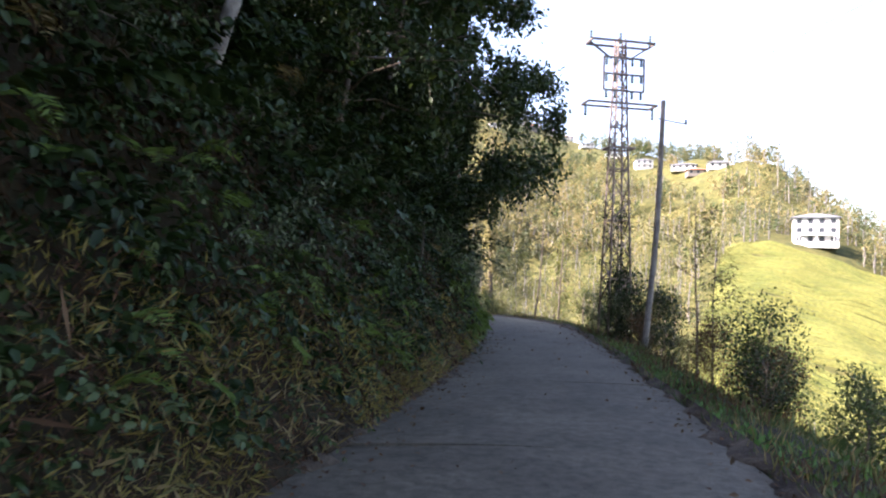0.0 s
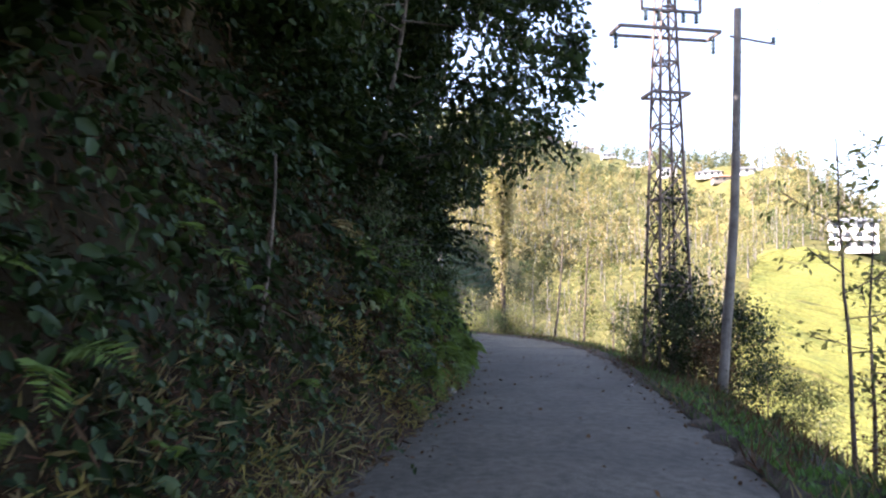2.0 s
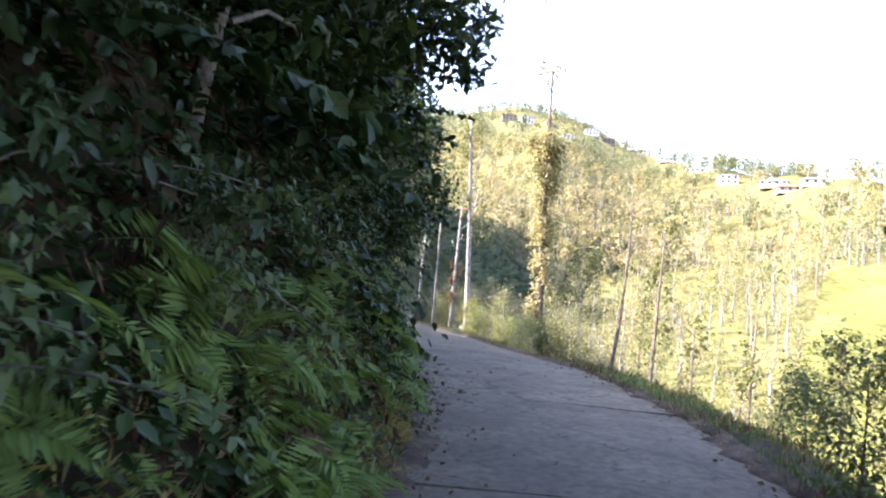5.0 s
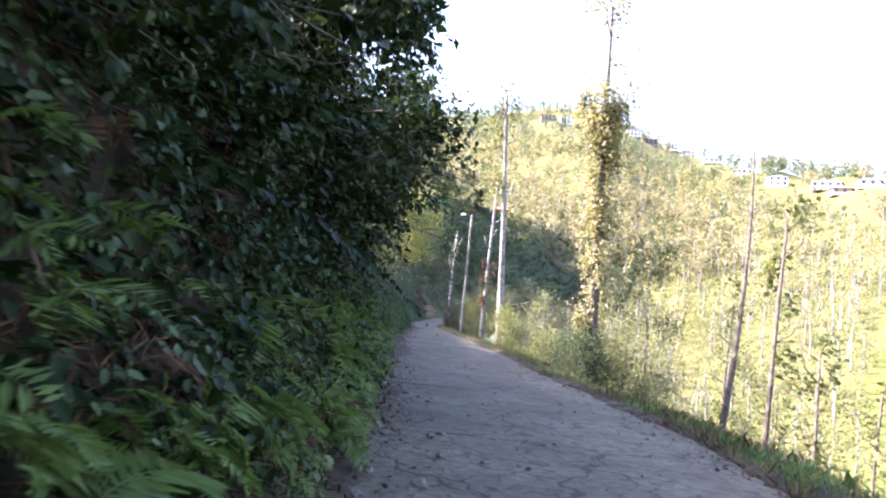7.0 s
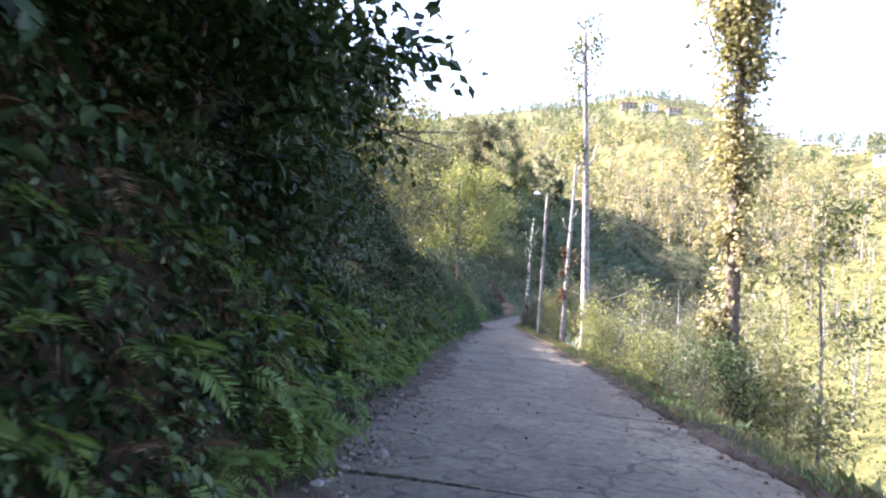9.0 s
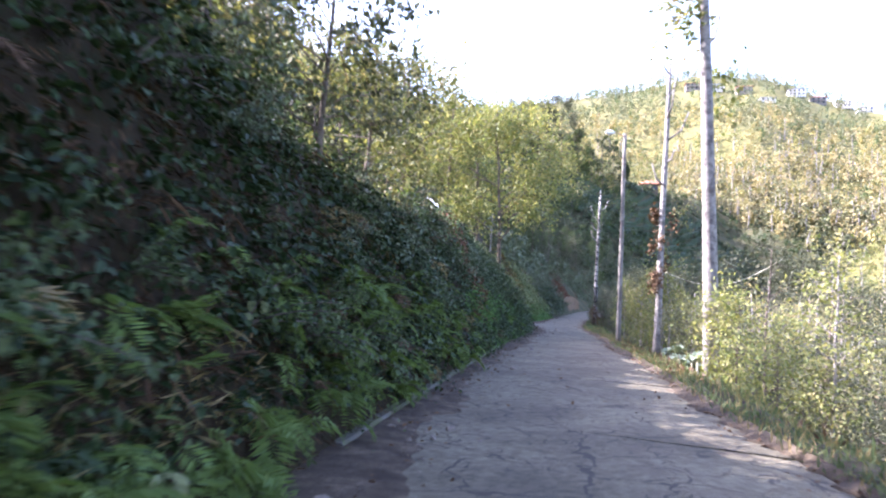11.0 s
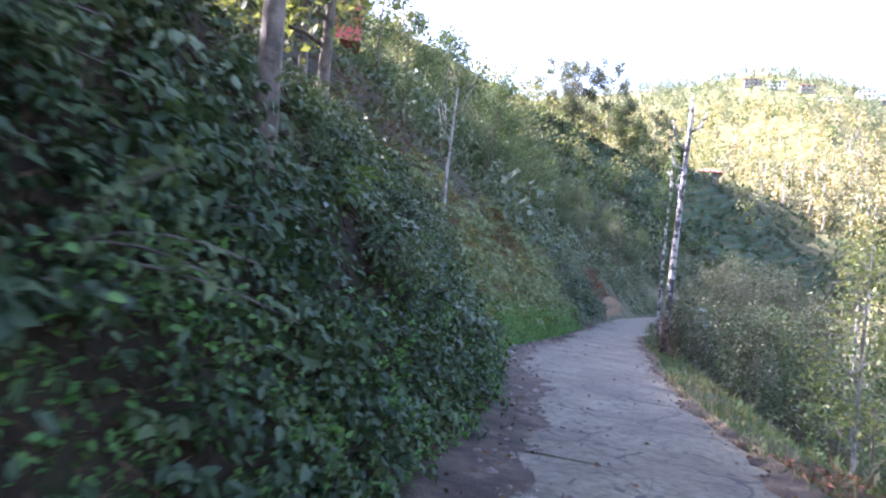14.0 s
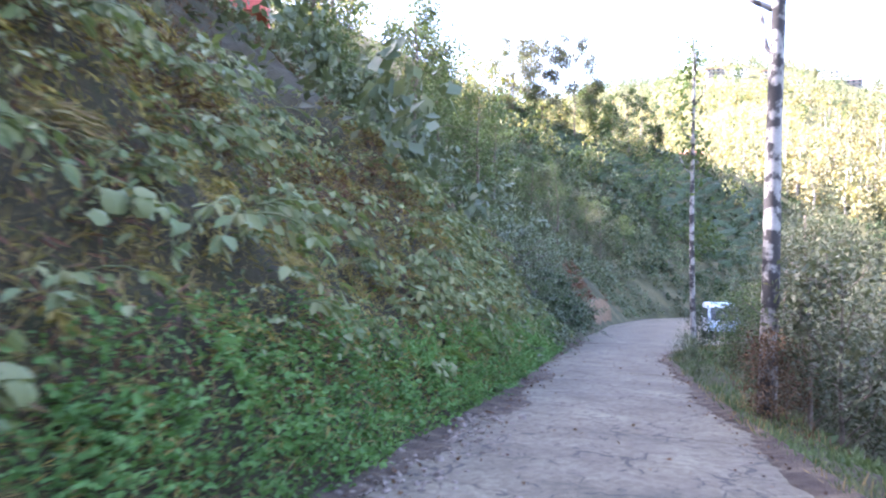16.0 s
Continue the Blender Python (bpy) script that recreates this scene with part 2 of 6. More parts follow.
def plain(name, col, rough=0.7, metal=0.0, scale=12, amount=0.35):
    m, nt, b = shader(name, rough)
    b.inputs["Metallic"].default_value = metal
    n = tex_noise(nt, scale, 5)
    lo = tuple(c * (1 - amount) for c in col)
    nt.links.new(tint(nt, n, [(0.3, lo), (0.65, col)]), b.inputs["Base Color"])
    relief(nt, b, n, 0.25, 0.01)
    return m


M_STEEL = plain("galvanised_rusty", (0.20, 0.16, 0.14), 0.6, 0.5, 5, 0.5)
M_CERAMIC = plain("insulator_glass", (0.10, 0.14, 0.15), 0.25, 0, 20)
M_WHITE = plain("white_plaster", (0.66, 0.66, 0.64), 0.85, 0, 2, 0.15)
M_ROOF = plain("roof_sheet", (0.17, 0.18, 0.20), 0.6, 0, 3, 0.25)
M_ROOFRED = plain("roof_tile", (0.38, 0.17, 0.11), 0.8, 0, 3, 0.3)
M_GLASS = plain("dark_pane", (0.05, 0.06, 0.07), 0.15, 0, 3, 0.2)
M_STONE = plain("stone", (0.26, 0.24, 0.21), 0.9, 0, 9, 0.5)
M_RUBBLE = plain("rubble_stone", (0.18, 0.15, 0.115), 0.95, 0, 9, 0.6)
M_EARTHCUT = plain("cut_earth", (0.17, 0.11, 0.058), 0.95, 0, 2.2, 0.65)

# ---------------------------------------------------------------- mesh helpers


class Geo:
    """Collects vertices and faces of one mesh."""

    def __init__(self):
        self.v, self.f = [], []

    def tube(self, pts, radii, sides=7, cap=True):
        pts = [Vector(p) for p in pts]
        base = len(self.v)
        ref = Vector((0.31, 0.95, 0.1))
        for k, p in enumerate(pts):
            t = (pts[min(k + 1, len(pts) - 1)] - pts[max(k - 1, 0)]).normalized()
            a = t.cross(ref)
            a = a.normalized() if a.length > 1e-4 else t.orthogonal().normalized()
            b = t.cross(a)
            for s in range(sides):
                w = 2 * math.pi * s / sides
                self.v.append(tuple(p + (a * math.cos(w) + b * math.sin(w)) * radii[k]))
        for k in range(len(pts) - 1):
            for s in range(sides):
                i, j = base + k * sides + s, base + k * sides + (s + 1) % sides
                self.f.append((i, j, j + sides, i + sides))
        if cap:
            self.f.append(tuple(base + s for s in range(sides - 1, -1, -1)))
            top = base + (len(pts) - 1) * sides
            self.f.append(tuple(top + s for s in range(sides)))
        return self

    def box(self, c, size, m=None):
        base = len(self.v)
        for sx in (-0.5, 0.5):
            for sy in (-0.5, 0.5):
                for sz in (-0.5, 0.5):
                    p = Vector((sx * size[0], sy * size[1], sz * size[2]))
                    if m is not None:
                        p = m @ p
                    self.v.append(tuple(p + Vector(c)))
        for q in ((0, 1, 3, 2), (4, 6, 7, 5), (0, 4, 5, 1), (2, 3, 7, 6), (0, 2, 6, 4), (1, 5, 7, 3)):
            self.f.append(tuple(base + i for i in q))
        return self

    def grid(self, rows, closed=False):
        base, n = len(self.v), len(rows[0])
        for r in rows:
            self.v.extend(tuple(p) for p in r)
        for i in range(len(rows) - 1):
            for j in range(n - 1 + closed):
                a, b = base + i * n + j, base + i * n + (j + 1) % n
                self.f.append((a, b, b + n, a + n))
        return self

    def mesh(self, name, mat, smooth=True):
        me = bpy.data.meshes.new(name)
        me.from_pydata(self.v, [], self.f)
        me.materials.append(mat)
        if smooth:
            me.polygons.foreach_set("use_smooth", [True] * len(me.polygons))
        me.update()
        return me


def part(name, geo, mat, parent=None, label="", smooth=True):
    ob = new(name, geo.mesh(name, mat, smooth) if isinstance(geo, Geo) else geo)
    ob.parent = parent
    if label:
        tagged(ob, label)
    return ob


def thing(name, at, label, category, group="", kind=""):
    e = new(name)
    e.empty_display_size = 0.2
    e.matrix_basis = Matrix.Translation(at)
    return tagged(e, label, category, group, kind)


def unit(a):
    return a / np.maximum(np.linalg.norm(a, axis=-1, keepdims=True), 1e-9)


def leaf_mesh(name, pos, along, length, width, mat, fold=0.18, flat=None, droop=0.25):
    """Many leaves in one mesh: each a folded kite from pos towards along, tip bent down."""
    pos, along = np.asarray(pos, float), unit(np.asarray(along, float))
    n = len(pos)
    length = np.broadcast_to(np.asarray(length, float), (n,))[:, None]
    width = np.broadcast_to(np.asarray(width, float), (n,))[:, None]
    up = rng.normal(size=(n, 3)) * 0.55 + np.array([0, 0, 1.0]) if flat is None else flat + rng.normal(size=(n, 3)) * 0.35
    side = unit(np.cross(along, up))
    nor = np.cross(side, along)
    mid = pos + along * length * 0.45 + nor * length * 0.05
    tip = pos + along * length - np.array([0, 0, 1.0]) * length * droop
    v = np.stack([pos, mid - side * width * 0.5 + nor * width * fold, tip, mid + side * width * 0.5 + nor * width * fold, mid], 1).reshape(-1, 3)
    i = np.arange(n)[:, None] * 5
    tri = np.concatenate([i + [[0, 4, 1]], i + [[1, 4, 2]], i + [[0, 3, 4]], i + [[4, 3, 2]]], 1).reshape(-1, 3)
    return tri_mesh(name, v, tri, mat)


def tri_mesh(name, v, tri, mat):
    me = bpy.data.meshes.new(name)
    me.vertices.add(len(v))
    me.vertices.foreach_set("co", np.ascontiguousarray(v, dtype=np.float32).ravel())
    me.loops.add(tri.size)
    me.loops.foreach_set("vertex_index", tri.astype(np.int32).ravel())
    me.polygons.add(len(tri))
    me.polygons.foreach_set("loop_start", np.arange(0, tri.size, 3, dtype=np.int32))
    me.materials.append(mat)
    me.update(calc_edges=True)
    return me


def oval_mesh(name, pos, along, length, width, mat):
    """Leaves with a rounded outline: four triangles each, cupped along the middle."""
    n = len(pos)
    along = unit(along)
    length = np.broadcast_to(np.asarray(length, float), (n,))[:, None]
    width = np.broadcast_to(np.asarray(width, float), (n,))[:, None]
    side = unit(np.cross(along, rng.normal(size=(n, 3)) * 0.6 + np.array([0, 0, 1.0])))
    nor = np.cross(side, along)
    lift = nor * width * 0.14
    p1, p2 = pos + along * length * 0.28, pos + along * length * 0.68 - nor * length * 0.03
    v = np.stack([pos, p1 - side * width * 0.48 + lift, p2 - side * width * 0.4 + lift, pos + along * length - nor * length * 0.1, p2 + side * width * 0.4 + lift, p1 + side * width * 0.48 + lift], 1).reshape(-1, 3)
    i = np.arange(n)[:, None] * 6
    tri = np.concatenate([i + [[0, 2, 1]], i + [[0, 3, 2]], i + [[0, 4, 3]], i + [[0, 5, 4]]], 1).reshape(-1, 3)
    return tri_mesh(name, v, tri, mat)


def kite_mesh(name, pos, along, length, width, mat):
    """Cheap leaves: two triangles each."""
    n = len(pos)
    along = unit(along)
    length = np.broadcast_to(np.asarray(length, float), (n,))[:, None]
    width = np.broadcast_to(np.asarray(width, float), (n,))[:, None]
    side = unit(np.cross(along, rng.normal(size=(n, 3)) * 0.6 + np.array([0, 0, 1.0])))
    nor = np.cross(side, along)
    mid = pos + along * length * 0.45
    v = np.stack([pos, mid - side * width * 0.5 + nor * width * 0.15, pos + along * length, mid + side * width * 0.5 + nor * width * 0.15], 1).reshape(-1, 3)
    i = np.arange(n)[:, None] * 4
    tri = np.concatenate([i + [[0, 2, 1]], i + [[0, 3, 2]]], 1).reshape(-1, 3)
    return tri_mesh(name, v, tri, mat)


def shell_mesh(name, pos, out, length, width, mat, jitter=0.42):
    """Leaf clumps that lie like shingles on a rounded crown, facing out."""
    n = len(pos)
    nor = unit(out + rng.normal(size=(n, 3)) * jitter)
    fall = np.array([0, 0, -1.0]) + rng.normal(size=(n, 3)) * 0.6
    side = unit(np.cross(nor, fall))
    along = np.cross(side, nor)
    length = np.broadcast_to(np.asarray(length, float), (n,))[:, None]
    width = np.broadcast_to(np.asarray(width, float), (n,))[:, None]
    v = np.stack([pos - along * length * 0.5, pos - side * width * 0.5 + nor * width * 0.1, pos + along * length * 0.5, pos + side * width * 0.5 + nor * width * 0.1], 1).reshape(-1, 3)
    i = np.arange(n)[:, None] * 4
    tri = np.concatenate([i + [[0, 2, 1]], i + [[0, 3, 2]]], 1).reshape(-1, 3)
    return tri_mesh(name, v, tri, mat)


def crowns(name, label, mat, x, y, z, h, w, per, size, r, low=0.12, puffs=6):
    """Crowns of far trees, each of several rounded masses with gaps between them."""
    n, m = len(x), max(4, per // puffs)
    t = low + (0.95 - low) * (np.arange(puffs)[None] + r.uniform(0, 1, (n, puffs))) / puffs
    a = r.uniform(0, 2 * np.pi, (n, puffs))
    belly = np.sqrt(np.clip(np.sin(np.clip(t * 0.9 + 0.1, 0, 1) * np.pi), 0.04, 1))
    off = w[:, None] * belly * r.uniform(0.2, 0.85, (n, puffs))
    c = np.stack([x[:, None] + off * np.cos(a), y[:, None] + off * np.sin(a), z[:, None] + t * h[:, None]], -1)
    big = w[:, None] * (0.25 + 0.5 * belly) * r.uniform(0.65, 1.1, (n, puffs))
    d = unit(r.normal(size=(n, puffs, m, 3)))
    d[..., 2] = np.where(d[..., 2] < -0.35, -d[..., 2], d[..., 2])
    p = c[:, :, None] + d * (big[:, :, None] * r.uniform(0.7, 1.08, (n, puffs, m)))[..., None] * np.array([1, 1, 1.15])
    L = (size if isinstance(size, np.ndarray) else r.uniform(size[0], size[1], n))[:, None, None] * r.uniform(0.7, 1.3, (n, puffs, m))
    ob = new(name, shell_mesh(name, p.reshape(-1, 3), d.reshape(-1, 3), L.ravel(), L.ravel() * 0.68, mat))
    return tagged(ob, label, "woods", kind="stuff")


# ---------------------------------------------------------------- the lie of the land
def curve_of(ys, vals, soft=3.0):
    """A smooth curve through the given stations."""
    fine = np.arange(-320, 1700, 0.5)
    raw = np.interp(fine, ys, vals)
    k = int(soft / 0.5)
    win = np.hanning(2 * k + 3)
    sm = np.convolve(np.pad(raw, k + 1, mode="edge"), win / win.sum(), mode="valid")
    return lambda y: np.interp(y, fine, sm)


road_z = curve_of([-300, -10, 0, 14, 24, 32, 47, 60, 71, 80, 88, 100, 117, 140, 300, 1600],
                  [3, 0.1, 0, -0.13, -0.1, -0.3, -0.82, -1.25, -1.7, -2.05, -2.4, -3.0, -3.7, -4.4, -7.0, -7.0], 4)
edge_l = curve_of([-300, -20, 0, 6.5, 11.5, 16, 20, 23, 27, 33, 38, 43, 51, 63, 67, 76, 80, 84, 87, 91, 96, 102, 108, 117, 130, 150, 170, 200, 240, 290, 315, 360, 1600],
                  [-14, -6, -2.4, -0.9, 0.05, 0.75, 1.1, 1.1, 0.45, -0.6, -1.75, -2.9, -4.5, -6.65, -7.35, -8.75, -9.5, -10.9, -12.0, -12.9, -13.5, -14.1, -15.0, -16.2, -17.6, -19.0, -18, -6, 18, 42.2, 38.2, -20, -200], 2)
edge_r = curve_of([-300, -20, 0, 6.5, 11.4, 15.5, 19.5, 23, 27, 30, 34, 36, 40, 44, 48, 51, 55, 58, 64, 68, 72.5, 77, 83, 90.5, 96, 101, 106, 114, 118, 124, 130, 140, 150, 170, 200, 240, 290, 315, 360, 1600],
                  [-10, -2, 1.9, 2.96, 3.5, 4.0, 4.3, 4.55, 4.6, 4.35, 4.0, 3.5, 2.6, 1.5, 0.9, 0.2, -0.9, -1.5, -2.8, -3.8, -4.6, -5.6, -7.1, -8.45, -9.1, -10, -10.7, -11.8, -11.9, -11.0, -8.0, -5.0, -4.0, -4.0, 4.0, 25, 46.2, 42.2, -16, -196], 2)
# the bank beside the road: its steepness, its height, and the slope of the hill above it
bank_k = curve_of([-300, 45, 58, 75, 90, 140, 200, 240, 300, 1600], [2.3, 2.3, 2.0, 1.5, 1.25, 1.3, 0.85, 0.85, 0.85, 0.8], 4)
bank_h = curve_of([-300, 45, 55, 78, 90, 140, 200, 240, 300, 1600], [5.5, 5.3, 3.3, 3.5, 5.0, 5.0, 4.0, 22.8, 22.8, 4.0], 4)
shelf_k = curve_of([-300, 30, 50, 58, 84, 92, 220, 250, 1600], [0.75, 0.6, 0.22, 0.2, 0.4, 0.85, 0.85, 0.75, 0.75], 6)

steep_k = curve_of([-300, 75, 95, 170, 220, 250, 1600], [0.72, 0.72, 0.82, 0.82, 0.8, 0.1, 0.1], 10)

sky_az = [-180, -60, -25, -16, -7, 0, 4, 10, 18.4, 27.7, 33, 37.6, 45, 65, 100, 180]
sky_el = [10, 10, 13, 13.5, 15.0, 15.8, 15.2, 12.6, 10.9, 10.2, 6.6, 4.2, 2.6, 2, 4, 6]
sky_ds = [800, 800, 800, 800, 800, 790, 770, 700, 500, 364, 295, 267, 270, 320, 400, 600]


def fbm(x, y, s, octaves=4):
    """Smooth uneven height, the same at every build."""
    out, a = 0.0, 1.0
    for k in range(octaves):
        f = 2.0 ** k / s
        out = out + a * (np.sin(x * f * 1.7 + 1.3 * k + 1.9 * np.sin(y * f * 1.1 + k)) * np.cos(y * f * 1.5 + 2.1 * k + 1.7 * np.sin(x * f * 0.9 + 2 * k)))
        a *= 0.5
    return out


def land(x, y):
    x, y = np.asarray(x, float), np.asarray(y, float)
    el, er, rz = edge_l(y), edge_r(y), road_z(y)
    v = np.maximum(el - x, 0.0)
    kb, hb, sk = bank_k(y), bank_h(y), shelf_k(y)
    wob = 1.0 + 0.12 * fbm(x * 0 + y * 0.7, y, 9.0, 2)
    vb = hb / kb
    bank = np.minimum(v, vb) * kb
    past = np.maximum(v - vb, 0.0)
    hill = np.minimum(past, 14.0) * sk + np.maximum(past - 14.0, 0) * steep_k(y)
    hill = 130.0 * (1 - np.exp(-hill / 130.0))
    rise = bank * wob + hill
    lump = (fbm(x, y, 1.3) * 0.2 + fbm(x * 0.4, y, 0.55, 3) * 0.16) * np.clip(v / 0.8, 0, 1)
    u = np.maximum(x - er, 0.0)
    drop = np.where(u < 1.1, u * 0.12, 0.13 + (u - 1.1) * 0.75)
    near = rz + rise + lump - drop + fbm(x, y, 2.1) * 0.07 * np.clip(u / 0.6, 0, 1)
    near = near + 0.45 * np.exp(-((y - 115.0) / 7.0) ** 2) * np.clip((u - 0.2) / 0.8, 0, 1) * np.clip((4.5 - u) / 2, 0, 1)
    near = np.where((x > el) & (x < er), rz - 0.14, near)
    dx, dy = x, y - 40.0
    d = np.hypot(dx, dy)
    az = np.degrees(np.arctan2(dx, dy))
    ds = np.interp(az, sky_az, sky_ds)
    zs = np.tan(np.radians(np.interp(az, sky_az, sky_el))) * ds
    q = np.clip((d - 70.0) / (ds - 70.0), 0, 1.6)
    opp = -30.0 + (zs + 30.0) * np.where(q < 1, q ** 1.12, 1.0 - 0.5 * (q - 1)) + fbm(x, y, 60.0) * 5.0 * np.clip(q * 3, 0, 1)
    opp = np.where(y < -40, -30.0 + np.abs(y + 40) * 0.1, opp)
    return np.maximum(near, opp)


def land_at(x, y):
    return float(land(np.array([x]), np.array([y]))[0])


def steps(*spans):
    out = []
    for a, b, s in spans:
        out.append(np.arange(a, b, s))
    return np.concatenate(out)


def build_ground():
    ys = steps((-300, -20, 12), (-20, -8, 1.5), (-8, 135, 0.55), (135, 180, 1.5), (180, 420, 3.5), (420, 1501, 24))
    us = steps((-700, -60, 20), (-60, -14, 1.6), (-14, -7, 0.5), (-7, 0, 0.2), (0, 1, 0.25))
    ur = steps((0, 4, 0.3), (4, 14, 0.7), (14, 60, 2.2), (60, 420, 8), (420, 1401, 35))
    rows_x = []
    for y in ys:
        el, er = float(edge_l(y)), float(edge_r(y))
        mid = el + (er - el) * np.array([0.0, 0.004, 0.25, 0.5, 0.75, 0.996])
        rows_x.append(np.concatenate([el + us[us < -0.01], mid, er + ur]))
    X = np.array(rows_x)
    Y = np.repeat(ys[:, None], X.shape[1], 1)
    Z = land(X, Y)
    nr, nc = X.shape
    idx = np.arange(nr * nc).reshape(nr, nc)
    a, b, c, d = idx[:-1, :-1].ravel(), idx[:-1, 1:].ravel(), idx[1:, 1:].ravel(), idx[1:, :-1].ravel()
    tri = np.concatenate([np.stack([a, b, c], 1), np.stack([a, c, d], 1)])
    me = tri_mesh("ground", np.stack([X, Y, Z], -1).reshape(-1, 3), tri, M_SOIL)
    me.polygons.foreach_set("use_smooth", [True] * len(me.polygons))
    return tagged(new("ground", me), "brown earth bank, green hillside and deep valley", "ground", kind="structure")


ground = build_ground()


def build_road():
    root = thing("road", (0, 0, 0), "narrow grey cracked concrete road of cast slabs", "road", kind="structure")
    y = -12.0
    r = random.Random(3)
    while y < 190:
        L = r.uniform(4.2, 5.6)
        ya, yb = y + 0.004, y + L - 0.004
        slope = r.uniform(-0.25, 0.25)
        g = Geo()
        top, low = [], []
        n, m = 10, 12
        for i in range(n + 1):
            row = []
            for j in range(m + 1):
                s = j / m
                yy = ya + (yb - ya) * i / n + slope * (s - 0.5)
                a, b = float(edge_l(yy)), float(edge_r(yy))
                ragged = 0.10 * noise.noise((yy * 0.9, 3.0 * (s > 0.5), 0.0)) + 0.05 * noise.noise((yy * 3.1, 7.0 * (s > 0.5), 0.0))
                x = a + (b - a) * s + (ragged if j in (0, m) else 0)
                z = float(road_z(yy)) + 0.018 * noise.noise((x * 0.8, yy * 0.8, 0.0)) + 0.03 * (1 - (2 * s - 1) ** 2) - 0.004 * (j in (0, m))
                row.append((x, yy, z))
            top.append(row)
        g.grid(top)
        ring = top[0] + [rw[-1] for rw in top[1:]] + top[-1][-2::-1] + [rw[0] for rw in top[-2:0:-1]]
        g.grid([[(p[0], p[1], p[2] - 0.2) for p in ring], ring], closed=True)
        part("slab", g, M_ROAD, root, smooth=False)
        y += L
    return root


build_road()


# ---------------------------------------------------------------- growth on the bank
def bank_spots(n, y0, y1, s0, s1, r=rng):
    """Places spread over the bank: station, distance up the slope, place and outward normal."""
    y = r.uniform(y0, y1, n)
    s = r.uniform(s0, s1, n)
    kb, hb = bank_k(y), bank_h(y)
    vb = hb / kb
    lb = np.hypot(vb, hb)
    v = np.where(s < lb, s / lb * vb, vb + (s - lb))
    x = edge_l(y) - v
    z = land(x, y)
    e = 0.15
    gx = (land(x + e, y) - land(x - e, y)) / (2 * e)
    gy = (land(x, y + e) - land(x, y - e)) / (2 * e)
    nor = unit(np.stack([-gx, -gy, np.ones(n)], 1))
    return y, s, np.stack([x, y, z], 1), nor


def carpet(name, label, mat, n, y0, y1, s0, s1, size, puff=0.35, wide=0.55, keep=None, down=0.5, seed=1):
    """Creeping leaves in bulging masses over the slope."""
    r = np.random.default_rng(seed)
    y, s, p, nor = bank_spots(n, y0, y1, s0, s1, r)
    bulge = np.clip(fbm(y * 1.0 + seed, s * 1.3, 0.75, 3) * 0.5 + 0.25, 0.02, 1) * np.clip(s / 1.3, 0.3, 1)
    if keep is not None:
        ok = keep(y, s, r.uniform(0, 1, n))
        y, s, p, nor, bulge = y[ok], s[ok], p[ok], nor[ok], bulge[ok]
    n = len(y)
    p = p + nor * (bulge * puff * r.uniform(0.3, 1.0, n) + 0.02)[:, None]
    along = nor * 0.7 + np.array([0, 0, -1.0]) * down + r.normal(size=(n, 3)) * 0.6
    L = r.uniform(size[0], size[1], n)
    build = oval_mesh if wide > 0.5 and size[1] < 0.25 else kite_mesh
    return tagged(new(name, build(name, p, along, L, L * wide, mat)), label, "undergrowth", kind="stuff")


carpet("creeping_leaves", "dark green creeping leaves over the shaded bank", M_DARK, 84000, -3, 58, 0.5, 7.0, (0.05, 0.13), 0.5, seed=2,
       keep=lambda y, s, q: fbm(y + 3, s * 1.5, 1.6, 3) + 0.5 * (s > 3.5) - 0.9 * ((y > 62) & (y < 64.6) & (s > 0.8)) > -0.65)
carpet("creeping_leaves", "fresh green bramble leaves over the bank", M_GREEN, 54000, -4, 112, 0.0, 6.5, (0.03, 0.085), 0.45, seed=3,
       keep=lambda y, s, q: (fbm(y, s * 2, 2.2, 2) + 0.5 * (s < 1.2) > 0.25) & ((y < 66) | (q < 0.35)) & ((y < 62) | (y > 64.6) | (s < 1.0)))
carpet("creeping_leaves", "deep green broad bramble leaves hanging over the bank", M_DEEP, 56000, 52, 90, 0.2, 8, (0.045, 0.12), 0.65, 0.58, seed=4,
       keep=lambda y, s, q: (fbm(y, s, 2.6, 2) + 0.3 * (y > 66) - 0.95 * ((y > 62) & (y < 64.6)) > -0.1) & (q < np.clip((y - 54) / 6, 0, 1)))
carpet("creeping_leaves", "bluish green broad bramble leaves hanging over the bank", M_BLUE, 24000, 76, 88.5, 0.4, 8, (0.06, 0.13), 0.6, 0.7, seed=14,
       keep=lambda y, s, q: (fbm(y, s, 2.6, 2) > 0.0) & (q < np.clip((y - 76) / 4, 0, 1)))
# Bluish leaf colour on the upper bank carries the sheen of the open sky.
carpet("creeping_leaves", "bluish green leaves with sky sheen high on the bank", M_BLUE, 22000, 54, 76, 2.4, 8.5, (0.06, 0.14), 0.6, 0.7, seed=23, keep=lambda y, s, q: (fbm(y, s, 2.0, 2) > -0.3) & ((y < 62) | (y > 64.6) | (q < 0.4)))
carpet("withered_growth", "brown thatch of withered fern and stems on the bank, darkened for shade", M_SHADETHATCH, 75000, -3, 86, 0.0, 6.5, (0.06, 0.19), 0.25, 0.12, seed=5, down=1.1)
carpet("withered_growth", "brown withered fern and stems low on the bank", M_BROWN, 42000, -3, 88, 0.0, 4.0, (0.05, 0.15), 0.25, 0.1, seed=16, down=1.0)
